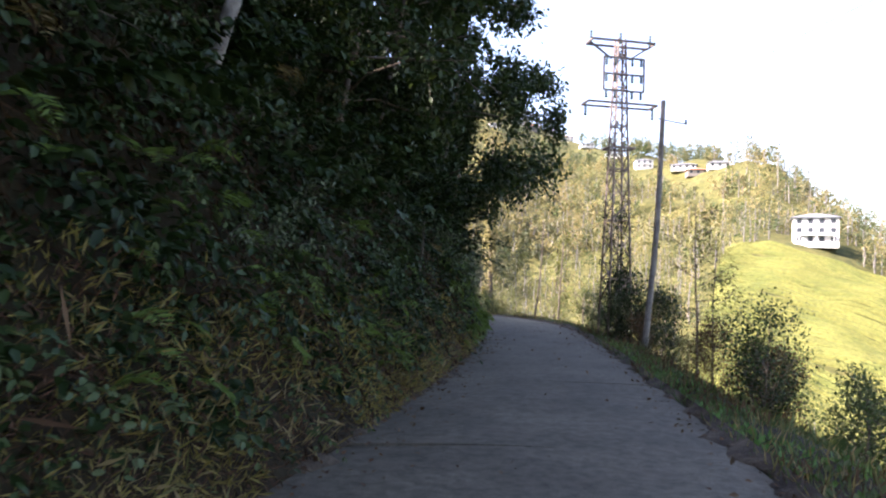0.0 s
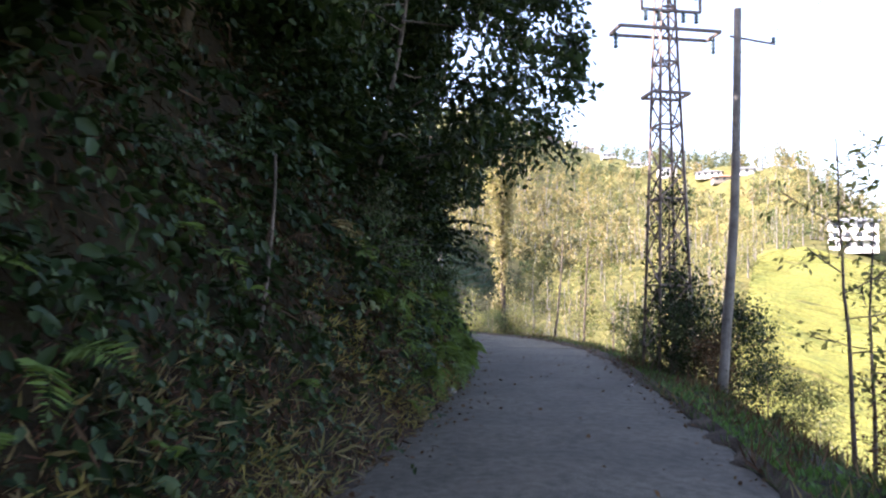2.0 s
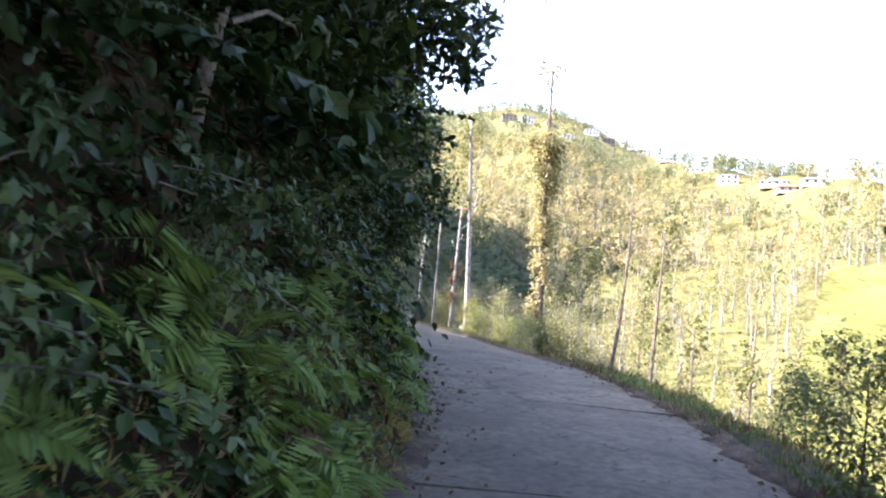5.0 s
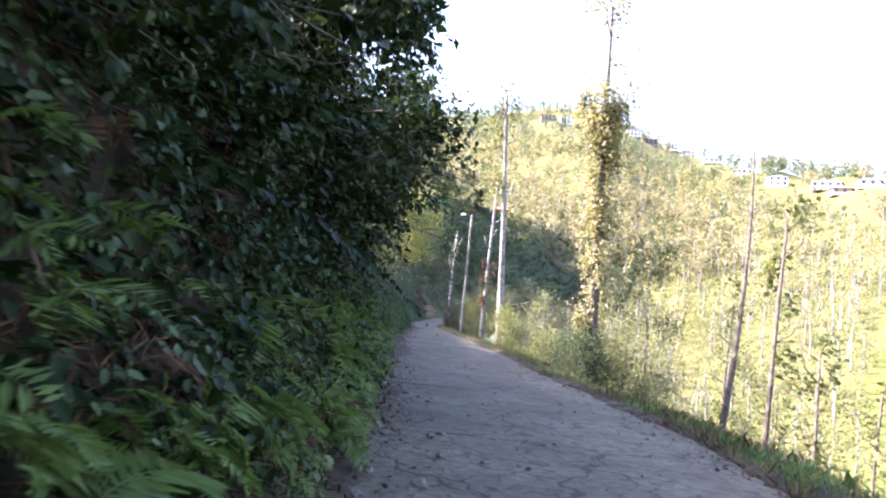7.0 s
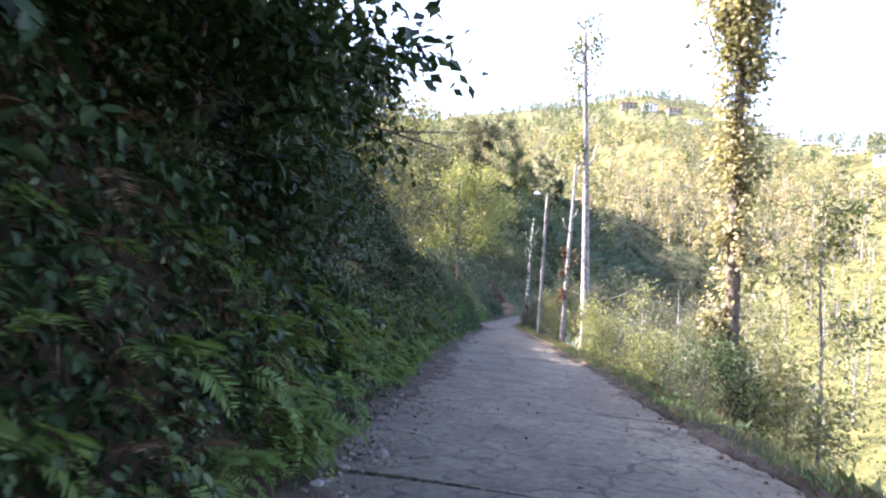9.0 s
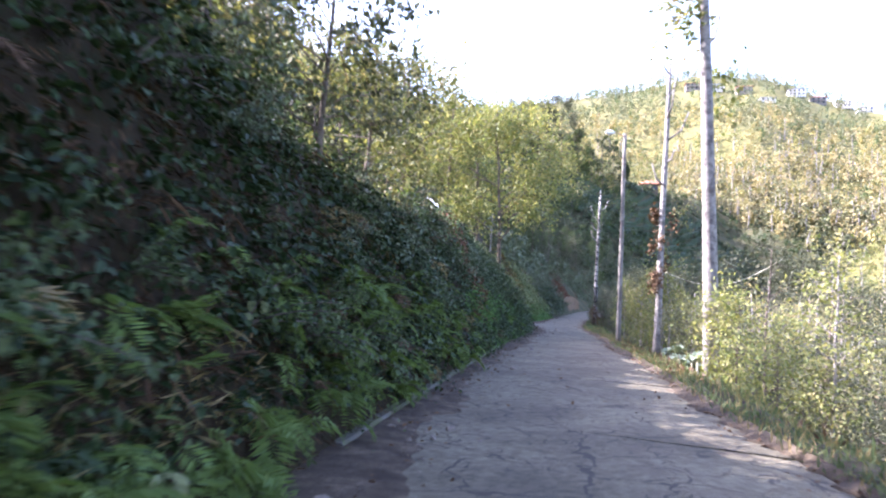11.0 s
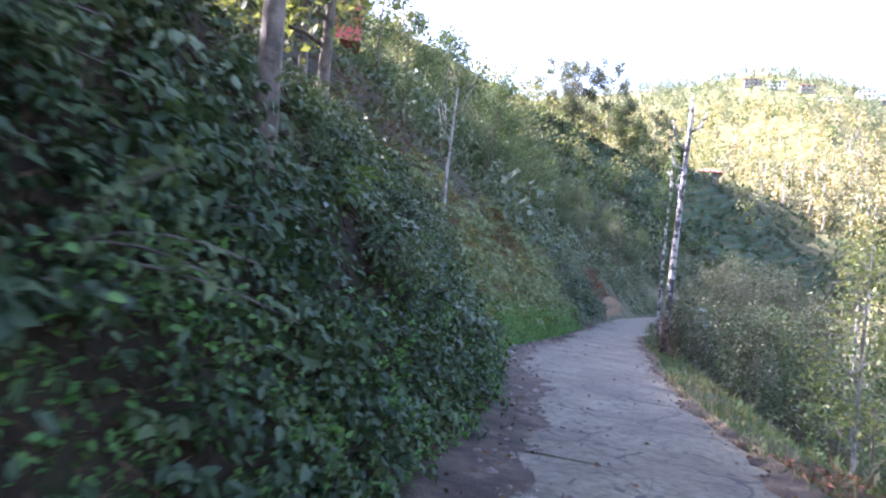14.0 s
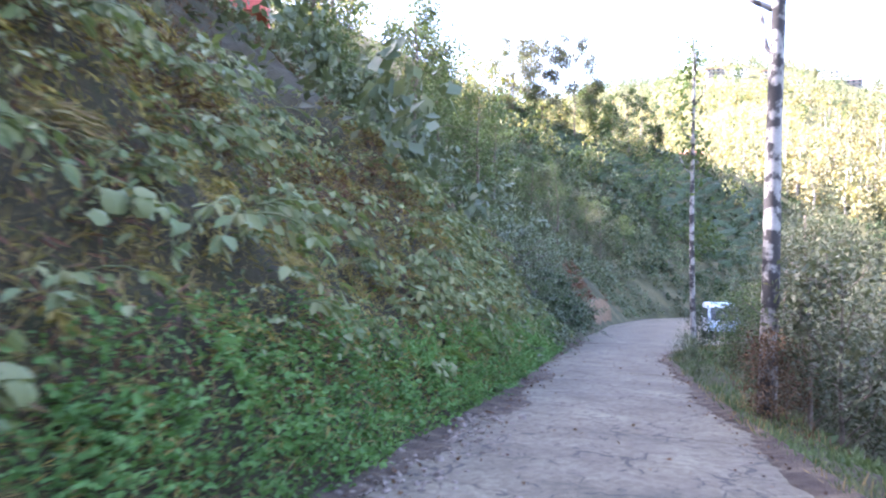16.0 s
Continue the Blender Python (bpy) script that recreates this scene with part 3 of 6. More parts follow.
carpet("withered_growth", "hanging brown withered fronds on the bank", M_BROWN, 7000, -4, 82, 0.8, 6, (0.15, 0.4), 0.35, 0.07, seed=15, down=1.6,
       keep=lambda y, s, q: fbm(y * 1.2, s, 1.7, 2) > 0.2)
carpet("withered_growth", "red-brown withered bramble patch on the bank", M_RUST, 26000, 61.5, 65.0, 0.8, 5.4, (0.05, 0.15), 0.6, 0.35, seed=6, down=1.0,
       keep=lambda y, s, q: fbm(y, s * 0.6, 1.4, 2) > -0.6)
carpet("straw_growth", "straw-coloured grass and dry fern on the bank", M_STRAW, 36000, 80, 118, 0.2, 7, (0.06, 0.2), 0.4, 0.08, seed=7, down=0.2,
       keep=lambda y, s, q: q < np.clip((y - 80) / 5, 0, 1))
carpet("withered_growth", "rust-brown dry grass at the foot of the bank", M_RUST, 16000, -4, 27, 0.0, 1.5, (0.04, 0.12), 0.3, 0.1, seed=20, down=-0.2,
       keep=lambda y, s, q: fbm(y, s, 2.3, 2) > -0.3)
carpet("straw_growth", "dry brown grass low on the bank", M_MOSS, 30000, -4, 26, 0.0, 1.7, (0.05, 0.16), 0.4, 0.12, seed=19, down=-0.1,
       keep=lambda y, s, q: (fbm(y, s, 1.9, 2) > -0.1) & (q < 1.2 - s * 0.5))
carpet("straw_growth", "dry grass at the foot of the bank", M_STRAW, 16000, -6, 60, 0.0, 1.3, (0.06, 0.22), 0.3, 0.12, seed=8, down=-0.2,
       keep=lambda y, s, q: fbm(y, s, 2.5, 2) > 0.1)
carpet("straw_growth", "golden-olive dry moss and grass on the bank", M_MOSS, 70000, 80, 118, 0.2, 7, (0.05, 0.15), 0.35, 0.12, seed=17, down=0.5,
       keep=lambda y, s, q: q < np.clip((y - 80) / 5, 0, 1))
carpet("withered_growth", "red-brown withered stems among the straw", M_RUST, 14000, 82, 118, 0.8, 6, (0.1, 0.3), 0.35, 0.1, seed=18, down=0.8,
       keep=lambda y, s, q: fbm(y, s, 1.6, 2) > 0.0)
carpet("nettle_growth", "bright green nettles at the foot of the bank", M_NETTLE, 56000, 60, 118, 0.0, 1.5, (0.03, 0.075), 0.9, 0.56, seed=9, down=0.1,
       keep=lambda y, s, q: q < np.interp(y, [60, 64, 67, 76, 84, 90], [0.8, 1.0, 0.6, 0.5, 0.8, 1.0]))
carpet("hill_growth", "green brush on the slope above the bank", M_GREEN, 36000, -8, 150, 7, 30, (0.15, 0.4), 0.6, 0.6, seed=10, down=0.2, keep=lambda y, s, q: (y < 87) | (y > 113) | (s > 15) | (q < 0.25))
carpet("hill_growth", "grey-green brush on the slope above the bank", M_SHADEGREY, 34000, 50, 215, 6, 44, (0.2, 0.5), 0.7, 0.6, seed=12, down=0.2)
carpet("hill_growth", "dark green brush on the cut slope", M_BLUE, 34000, 108, 205, 0.4, 18, (0.18, 0.42), 0.9, 0.6, seed=13, down=0.3,
       keep=lambda y, s, q: (fbm(y, s, 4.0, 2) > -0.1) & ((s > 5) | (y < 137) | (y > 156)))


def sprays(label, mat, n, per, y0, y1, s0, s1, length, leaf, seed, rise=0.4, droop=0.8, wide=0.56, keep=None, gap=-0.3):
    """Arching shoots that stand out from the slope and hang over, with leaves on both sides."""
    r = np.random.default_rng(seed)
    y, s, p, nor = bank_spots(n, y0, y1, s0, s1, r)
    ok = fbm(y + 0.7 * s, s * 1.1 - 0.3 * y, 0.8, 2) > gap
    if keep is not None:
        ok &= keep(y, s, r.uniform(0, 1, n))
    y, s, p, nor = y[ok], s[ok], p[ok], nor[ok]
    n = len(y)
    d = unit(nor * 0.9 + np.array([0, 0, 1.0]) * r.uniform(0.0, rise, n)[:, None] + r.normal(size=(n, 3)) * 0.45)
    L = r.uniform(length[0], length[1], n)[:, None]
    t = np.linspace(0.12, 1.0, per)[None] + r.normal(size=(n, per)) * 0.04
    sag = np.array([0, 0, -1.0])
    pos = p[:, None] + d[:, None] * (L * t)[..., None] + sag * (L * droop * t ** 2)[..., None]
    run = unit(d[:, None] + sag * (2 * droop * t)[..., None])
    side = unit(np.cross(run, np.array([0, 0, 1.0]) + r.normal(size=(n, per, 3)) * 0.2))
    flip = np.where(np.arange(per) % 2 == 0, 1.0, -1.0)[None, :, None]
    along = run * 0.6 + side * flip * 0.85 + sag * 0.3 + r.normal(size=(n, per, 3)) * 0.3
    size = (r.uniform(leaf[0], leaf[1], n)[:, None] * r.uniform(0.75, 1.2, (n, per)) * (1.1 - 0.45 * t)).ravel()
    ob = new("bramble_sprays", oval_mesh("bramble_sprays", pos.reshape(-1, 3), along.reshape(-1, 3), size, size * wide, mat))
    return tagged(ob, label, "undergrowth", kind="stuff")


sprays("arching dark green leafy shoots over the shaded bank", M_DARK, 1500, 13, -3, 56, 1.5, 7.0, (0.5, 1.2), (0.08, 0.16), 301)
sprays("arching green leafy shoots over the shaded bank", M_DEEP, 1500, 13, -3, 56, 0.4, 5.0, (0.4, 0.9), (0.06, 0.13), 302)
sprays("fresh green leafy shoots low on the bank", M_GREEN, 700, 13, -3, 56, 0.2, 2.6, (0.3, 0.7), (0.05, 0.11), 303)
sprays("dark leafy shoots low on the shaded bank", M_DARK, 800, 13, -3, 40, 1.1, 3.4, (0.3, 0.8), (0.06, 0.13), 311)
sprays("hanging brown withered shoots on the shaded bank", M_SHADETHATCH, 700, 13, -3, 40, 0.8, 4.5, (0.4, 1.0), (0.07, 0.16), 312, droop=1.2, wide=0.3)
sprays("deep green arching bramble shoots over the bank", M_DEEP, 2300, 14, 54, 88, 0.5, 7.0, (0.5, 1.1), (0.08, 0.15), 304, keep=lambda y, s, q: (y < 62) | (y > 64.6) | (q < 0.25))
# Upper shoots take the bluish colour too, as painted skylight.
sprays("bluish green bramble shoots with sky sheen high on the bank", M_BLUE, 2500, 14, 54, 88, 2.2, 8.0, (0.5, 1.1), (0.08, 0.15), 305, keep=lambda y, s, q: (y < 62) | (y > 64.6) | (q < 0.35))
sprays("deep green leafy shoots low on the bank", M_DEEP, 1300, 13, 60, 87, 0.2, 3.0, (0.3, 0.7), (0.07, 0.13), 313, keep=lambda y, s, q: (y < 62) | (y > 64.6) | (s < 1.2))
sprays("fresh green leafy shoots low on the bank", M_GREEN, 800, 13, 60, 86, 0.2, 2.2, (0.3, 0.7), (0.06, 0.11), 306)
sprays("bluish green shoots over the cut slope", M_BLUE, 600, 12, 114, 130, 0.5, 7.0, (0.7, 1.5), (0.14, 0.26), 307)


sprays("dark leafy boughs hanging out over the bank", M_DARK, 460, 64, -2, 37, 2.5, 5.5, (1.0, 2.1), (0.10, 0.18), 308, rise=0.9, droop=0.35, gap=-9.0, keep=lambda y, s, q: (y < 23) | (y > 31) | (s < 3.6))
sprays("lush bright green nettles at the foot of the bank", M_NETTLE, 1900, 12, 84, 116, 0.05, 1.4, (0.25, 0.6), (0.06, 0.11), 309, rise=1.4, droop=0.3)
sprays("pale drooping leaves on shoots all over the bank", M_HERB, 1000, 10, 87, 116, 1.1, 7.5, (0.4, 0.9), (0.09, 0.18), 310, rise=0.5, droop=0.6, wide=0.46)
sprays("brown withered shoots among the herbs", M_MOSS, 1500, 12, 86, 116, 0.9, 7.0, (0.4, 0.9), (0.08, 0.16), 314, wide=0.28, droop=0.9)
carpet("withered_growth", "red-brown withered growth above the earth cut", M_RUST, 9000, 137, 156, 2.2, 9.0, (0.15, 0.4), 0.5, 0.3, seed=24, down=0.6,
       keep=lambda y, s, q: fbm(y, s, 3.0, 2) > -0.2)
carpet("creeping_leaves", "fresh green grass and weeds on the crest of the bank", M_NETTLE, 15000, 63, 74, 3.4, 6.5, (0.06, 0.16), 0.4, 0.3, seed=21, down=-0.2)
carpet("withered_growth", "brown withered brush over the upper bank", M_BROWN, 34000, 87, 116, 4.0, 15, (0.1, 0.3), 0.4, 0.15, seed=22, down=0.6,
       keep=lambda y, s, q: fbm(y, s, 3.0, 2) > -0.1)


def frond_mesh(name, length, mat, seed, pairs=20):
    r = np.random.default_rng(seed)
    t = np.linspace(0.06, 1.0, pairs)
    px = length * t * (0.9 - 0.12 * t)
    pz = length * (0.55 * t - 1.0 * t * t)
    P = np.stack([px, np.zeros(pairs), pz], 1)
    w = length * 0.30 * np.sin(np.clip(t * 1.02 + 0.08, 0, 1) * np.pi) ** 0.7 + 0.012
    pos, along = [], []
    for sgn in (-1, 1):
        pos.append(P + r.normal(size=P.shape) * 0.004)
        along.append(np.stack([np.full(pairs, 0.38), np.full(pairs, sgn * 1.0), np.full(pairs, -0.18)], 1) + r.normal(size=P.shape) * 0.07)
    L = np.concatenate([w, w]) * r.uniform(0.88, 1.1, pairs * 2)
    me = kite_mesh(name, np.concatenate(pos), np.concatenate(along), L, np.maximum(L * 0.17, length * 0.03), mat)
    # the stalk
    g = Geo().tube([tuple(q) for q in np.concatenate([[[0, 0, 0]], P[::3]])], list(np.linspace(0.006, 0.0015, len(P[::3]) + 1)), 3, False)
    v = np.empty(len(me.vertices) * 3, np.float32)
    me.vertices.foreach_get("co", v)
    v = np.concatenate([v.reshape(-1, 3), np.array(g.v)])
    tri = np.empty(len(me.loops), np.int32)
    me.loops.foreach_get("vertex_index", tri)
    off = len(me.vertices)
    extra = np.array([q for f in g.f for q in ((f[0], f[1], f[2]), (f[0], f[2], f[3]))]) + off
    bpy.data.meshes.remove(me)
    return tri_mesh(name, v, np.concatenate([tri.reshape(-1, 3), extra]), mat)


FRONDS = [frond_mesh("frond", 0.75, M_FERN, 21, 24), frond_mesh("frond", 0.95, M_FERN, 22, 28), frond_mesh("frond", 0.6, M_FERN, 23, 20)]
DRY_FRONDS = [frond_mesh("frond", 0.7, M_STRAW, 24)]
PALE_FRONDS = [frond_mesh("frond", 0.7, M_HERB, 25), frond_mesh("frond", 0.55, M_HERB, 26, 16)]


def make_fern(seed, label, meshes, count):
    r = random.Random(seed)
    e = thing("fern", (0, 0, -500), label, "fern", "ferns on the bank")
    for k in range(count):
        ob = part("frond", r.choice(meshes), None, e)
        ang = -105 + 210 * (k + r.uniform(0.1, 0.9)) / count
        ob.matrix_basis = pose(0, 0, 0, r.uniform(-18, 18), r.uniform(-42, 18), ang) @ Matrix.Scale(r.uniform(0.7, 1.15), 4)
    return e


FERNS = [make_fern(1, "green fern with arching fronds on the bank", FRONDS, 8), make_fern(2, "green fern with arching fronds on the bank", FRONDS, 6),
         make_fern(3, "green fern with arching fronds on the bank", FRONDS, 10)]
DRY_FERNS = [make_fern(4, "dry straw-coloured fern on the bank", DRY_FRONDS, 7)]

PALE_FERNS = [make_fern(5, "pale green drooping fern on the bank", PALE_FRONDS, 6), make_fern(6, "pale green drooping fern on the bank", PALE_FRONDS, 4)]


def scatter_on_bank(protos, n, y0, y1, s0, s1, scale, seed, lift=0.08, tilt=30, keep=None):
    r = np.random.default_rng(seed)
    y, s, p, nor = bank_spots(n, y0, y1, s0, s1, r)
    for k in range(n):
        if keep is not None and not keep(y[k], s[k]):
            continue
        az = math.degrees(math.atan2(nor[k][1], nor[k][0])) + r.uniform(-35, 35)
        q = p[k] + nor[k] * lift
        copy_thing(protos[int(r.integers(len(protos)))], pose(*q, 0, r.uniform(0.1, 1.0) * tilt, az) @ Matrix.Scale(r.uniform(*scale), 4))


scatter_on_bank(FERNS, 80, 2, 28, 0.4, 1.9, (0.4, 0.75), 31, lift=0.2, tilt=50, keep=lambda y, s: 14 < y < 22 or y > 22 and s < 1.2)
scatter_on_bank(FERNS, 70, 28, 58, 0.2, 1.8, (0.5, 0.9), 32)
scatter_on_bank(FERNS, 30, 26, 53, 0.2, 1.6, (0.4, 0.7), 36)
scatter_on_bank(FERNS, 40, 58, 112, 0.3, 5.0, (0.5, 1.0), 33)
scatter_on_bank(DRY_FERNS, 22, 4, 60, 0.3, 5, (0.5, 1.0), 34)
scatter_on_bank(PALE_FERNS, 26, 84, 113, 0.8, 6.5, (0.5, 0.9), 37, tilt=55)
scatter_on_bank(DRY_FERNS, 22, 82, 112, 0.8, 6.5, (0.6, 1.1), 35)


def frond_growth(label, mesh, mat, n, y0, y1, s0, s1, scale, seed):
    """Single fern fronds that arch out of the growth, past counting."""
    r = np.random.default_rng(seed)
    y, s, p, nor = bank_spots(n, y0, y1, s0, s1, r)
    co = np.empty(len(mesh.vertices) * 3, np.float32)
    mesh.vertices.foreach_get("co", co)
    co = co.reshape(-1, 3)
    tri = np.empty(len(mesh.loops), np.int32)
    mesh.loops.foreach_get("vertex_index", tri)
    out = []
    for k in range(n):
        az = math.degrees(math.atan2(nor[k][1], nor[k][0])) + r.normal() * 50
        m = np.array(pose(0, 0, 0, r.uniform(-30, 30), r.uniform(-40, 40), az).to_3x3()) * r.uniform(*scale)
        out.append(co @ m.T + p[k] + nor[k] * r.uniform(0.02, 0.25))
    tri = (tri.reshape(1, -1, 3) + (np.arange(n) * len(co))[:, None, None]).reshape(-1, 3)
    tagged(new("fern_growth", tri_mesh("fern_growth", np.concatenate(out), tri, mat)), label, "ferns", kind="stuff")


frond_growth("green fern fronds all over the shaded bank", FRONDS[2], M_FERN, 620, 14, 60, 0.2, 2.0, (0.4, 0.9), 38)
frond_growth("green fern fronds here and there on the shaded bank", FRONDS[0], M_FERN, 70, 3, 12, 0.5, 2.6, (0.4, 0.7), 40)
frond_growth("brown withered fern fronds all over the shaded bank", FRONDS[2], M_BROWN, 600, 12, 66, 0.3, 6, (0.35, 0.8), 39)


def make_shrub(seed, label, mat, stems, leaves, length, leaf):
    """A leafy bush that leans out from the bank along +x."""
    r = np.random.default_rng(seed)
    e = thing("shrub", (0, 0, -500), label, "shrub", "shrubs on the bank")
    pos, along = [], []
    for k in range(stems):
        d = unit(np.array([r.uniform(0.2, 1.0), r.normal() * 0.7, r.uniform(0.3, 1.0)]))
        L = length * r.uniform(0.6, 1.1)
        t = np.linspace(0, 1, 6)
        c = d[None] * (t * L)[:, None] + np.array([0.35, 0, -0.45])[None] * (t ** 2 * L)[:, None] * r.uniform(0.2, 0.9)
        part("stem", Geo().tube([tuple(q) for q in c], list(np.linspace(0.012, 0.003, 6)), 4, False), M_BARK, e)
        m = leaves // stems
        f = r.uniform(0.2, 1.0, m)
        q = np.stack([np.interp(f, t, c[:, i]) for i in range(3)], 1) + r.normal(size=(m, 3)) * 0.05 * length
        pos.append(q)
        along.append(d[None] * 0.4 + r.normal(size=(m, 3)) * 0.75 + np.array([0.25, 0, -0.25]))
    pos, along = np.concatenate(pos), np.concatenate(along)
    L = r.uniform(*leaf, len(pos))
    part("leaves", leaf_mesh("leaves", pos, along, L, L * r.uniform(0.42, 0.62, len(pos)), mat), None, e)
    return e


SHRUBS_DARK = [make_shrub(41, "dark glossy broad-leaved shrub on the bank", M_DARK, 5, 320, 1.2, (0.06, 0.13)),
               make_shrub(42, "dark glossy broad-leaved shrub on the bank", M_DEEP, 5, 240, 0.9, (0.06, 0.13))]
SHRUBS_GREEN = [make_shrub(43, "green leafy shrub on the bank", M_GREEN, 5, 300, 1.0, (0.05, 0.10)),
                make_shrub(44, "bluish green bramble bush on the bank", M_BLUE, 5, 360, 1.3, (0.06, 0.12))]
SHRUBS_DEEP = [make_shrub(49, "deep green bramble bush on the bank", M_DEEP, 5, 360, 1.2, (0.06, 0.12)), SHRUBS_GREEN[0]]
scatter_on_bank(SHRUBS_DARK, 46, 2, 56, 3.2, 7.0, (0.5, 0.9), 45)
scatter_on_bank(SHRUBS_GREEN, 22, 2, 56, 1.4, 4, (0.4, 0.7), 46)
scatter_on_bank(SHRUBS_DEEP, 46, 55, 84, 1.2, 4.2, (0.5, 0.95), 47, keep=lambda y, s: not 61.5 < y < 64.6)
scatter_on_bank(SHRUBS_DEEP, 22, 9, 27, 1.6, 4.6, (0.6, 1.0), 60)
scatter_on_bank(SHRUBS_GREEN, 18, 38, 56, 1.0, 4.6, (0.6, 1.0), 61)
SHRUBS_BROAD = [make_shrub(63, "bramble bush with broad green leaves on the bank", M_DEEP, 5, 200, 0.9, (0.09, 0.17)), make_shrub(64, "bramble bush with bluish broad leaves on the bank", M_BLUE, 5, 200, 0.9, (0.08, 0.15))]
scatter_on_bank(SHRUBS_BROAD[:1], 26, 65, 84, 0.8, 5.0, (0.5, 0.9), 65)
scatter_on_bank(SHRUBS_BROAD[1:], 24, 75, 92, 1.2, 6.0, (0.6, 1.0), 66)
scatter_on_bank(SHRUBS_GREEN, 40, 108, 150, 1.5, 14, (0.8, 1.6), 48, keep=lambda y, s: s > 6 or y < 136)


scatter_on_bank([SHRUBS_GREEN[1], SHRUBS_DEEP[0]], 26, 117, 133, 0.6, 5, (1.1, 1.9), 62)


def make_herb(seed):
    """Stalks that each carry one large roundish leaf."""
    r = np.random.default_rng(seed)
    e = thing("broadleaf_herb", (0, 0, -500), "large round pale green leaves on stalks on the bank", "herb", "herbs on the bank")
    for k in range(int(r.integers(6, 9))):
        d = Vector((r.uniform(0.5, 1.0), r.normal() * 0.6, r.uniform(0.2, 0.9))).normalized()
        L = r.uniform(0.25, 0.5)
        tip = d * L + Vector((0.06, 0, -0.02))
        st = part("stalk", Geo().tube([(0, 0, 0), tuple(d * L * 0.6), tuple(tip)], [0.008, 0.006, 0.004], 4, False), M_GREEN, e)
        g = Geo()
        R = r.uniform(0.07, 0.12)
        ring = [[(0.0, 0.0, 0.012)] * 11, [], []]
        for i in range(11):
            a = 2 * math.pi * i / 10
            k2 = 1 - 0.35 * math.exp(-((a - math.pi) / 0.5) ** 2)
            ring[1].append((R * 0.55 * math.cos(a) * k2, R * 0.5 * math.sin(a) * k2, 0.018))
            ring[2].append((R * 1.15 * math.cos(a) * k2, R * 0.95 * math.sin(a) * k2, -0.03 + 0.02 * math.sin(3 * a + k)))
        g.grid(ring)
        leaf = part("leaf", g, M_HERB, e, smooth=True)
        leaf.matrix_basis = pose(*tip, r.uniform(-25, 25), r.uniform(10, 55), math.degrees(math.atan2(d.y, d.x)) + r.uniform(-20, 20))
    return e


HERBS = [make_herb(51), make_herb(52), make_herb(53)]
scatter_on_bank(HERBS, 24, 87, 110, 0.6, 6.5, (0.7, 1.1), 54)


def make_arching_herb(seed):
    """Long arching stems with large pointed leaves that hang down along them."""
    r = np.random.default_rng(seed)
    e = thing("drooping_herb", (0, 0, -500), "arching herb with large pale drooping leaves on the bank", "herb", "drooping herbs on the bank")
    spots, dirs, sizes = [], [], []
    for k in range(5):
        a = r.normal() * 0.9
        d = np.array([math.cos(a), math.sin(a), 0.0])
        L = r.uniform(0.6, 1.1)
        t = np.linspace(0, 1, 7)
        c = d[None] * (t * L)[:, None] + np.array([0, 0, 1.0])[None] * (L * (0.75 * t - 0.85 * t * t))[:, None]
        stem = part("stem", Geo().tube([tuple(q) for q in c], list(np.linspace(0.009, 0.003, 7)), 4, False), M_HERB, e)
        m = int(r.integers(5, 10))
        f = np.sort(r.uniform(0.2, 1.0, m))
        q = np.stack([np.interp(f, t, c[:, i]) for i in range(3)], 1)
        sd = r.uniform(-1.0, 1.0, m)[:, None] * np.array([-math.sin(a), math.cos(a), 0])[None]
        al = d[None] * 0.8 + sd * 0.7 + np.array([0, 0, -0.55]) + r.normal(size=(m, 3)) * 0.3
        Lf = r.uniform(0.08, 0.18, m)
        spots.append(q)
        dirs.append(al)
        sizes.append(Lf)
    sizes = np.concatenate(sizes)
    part("leaves", oval_mesh("leaves", np.concatenate(spots), np.concatenate(dirs), sizes, sizes * 0.5, M_HERB), None, e)
    return e


ARCHING = [make_arching_herb(56), make_arching_herb(57), make_arching_herb(58)]
scatter_on_bank(ARCHING, 160, 87.5, 116, 1.3, 6.8, (0.85, 1.45), 59, tilt=25, lift=0.18)
scatter_on_bank(HERBS[:1], 8, 2, 56, 0.3, 3, (0.4, 0.6), 55)


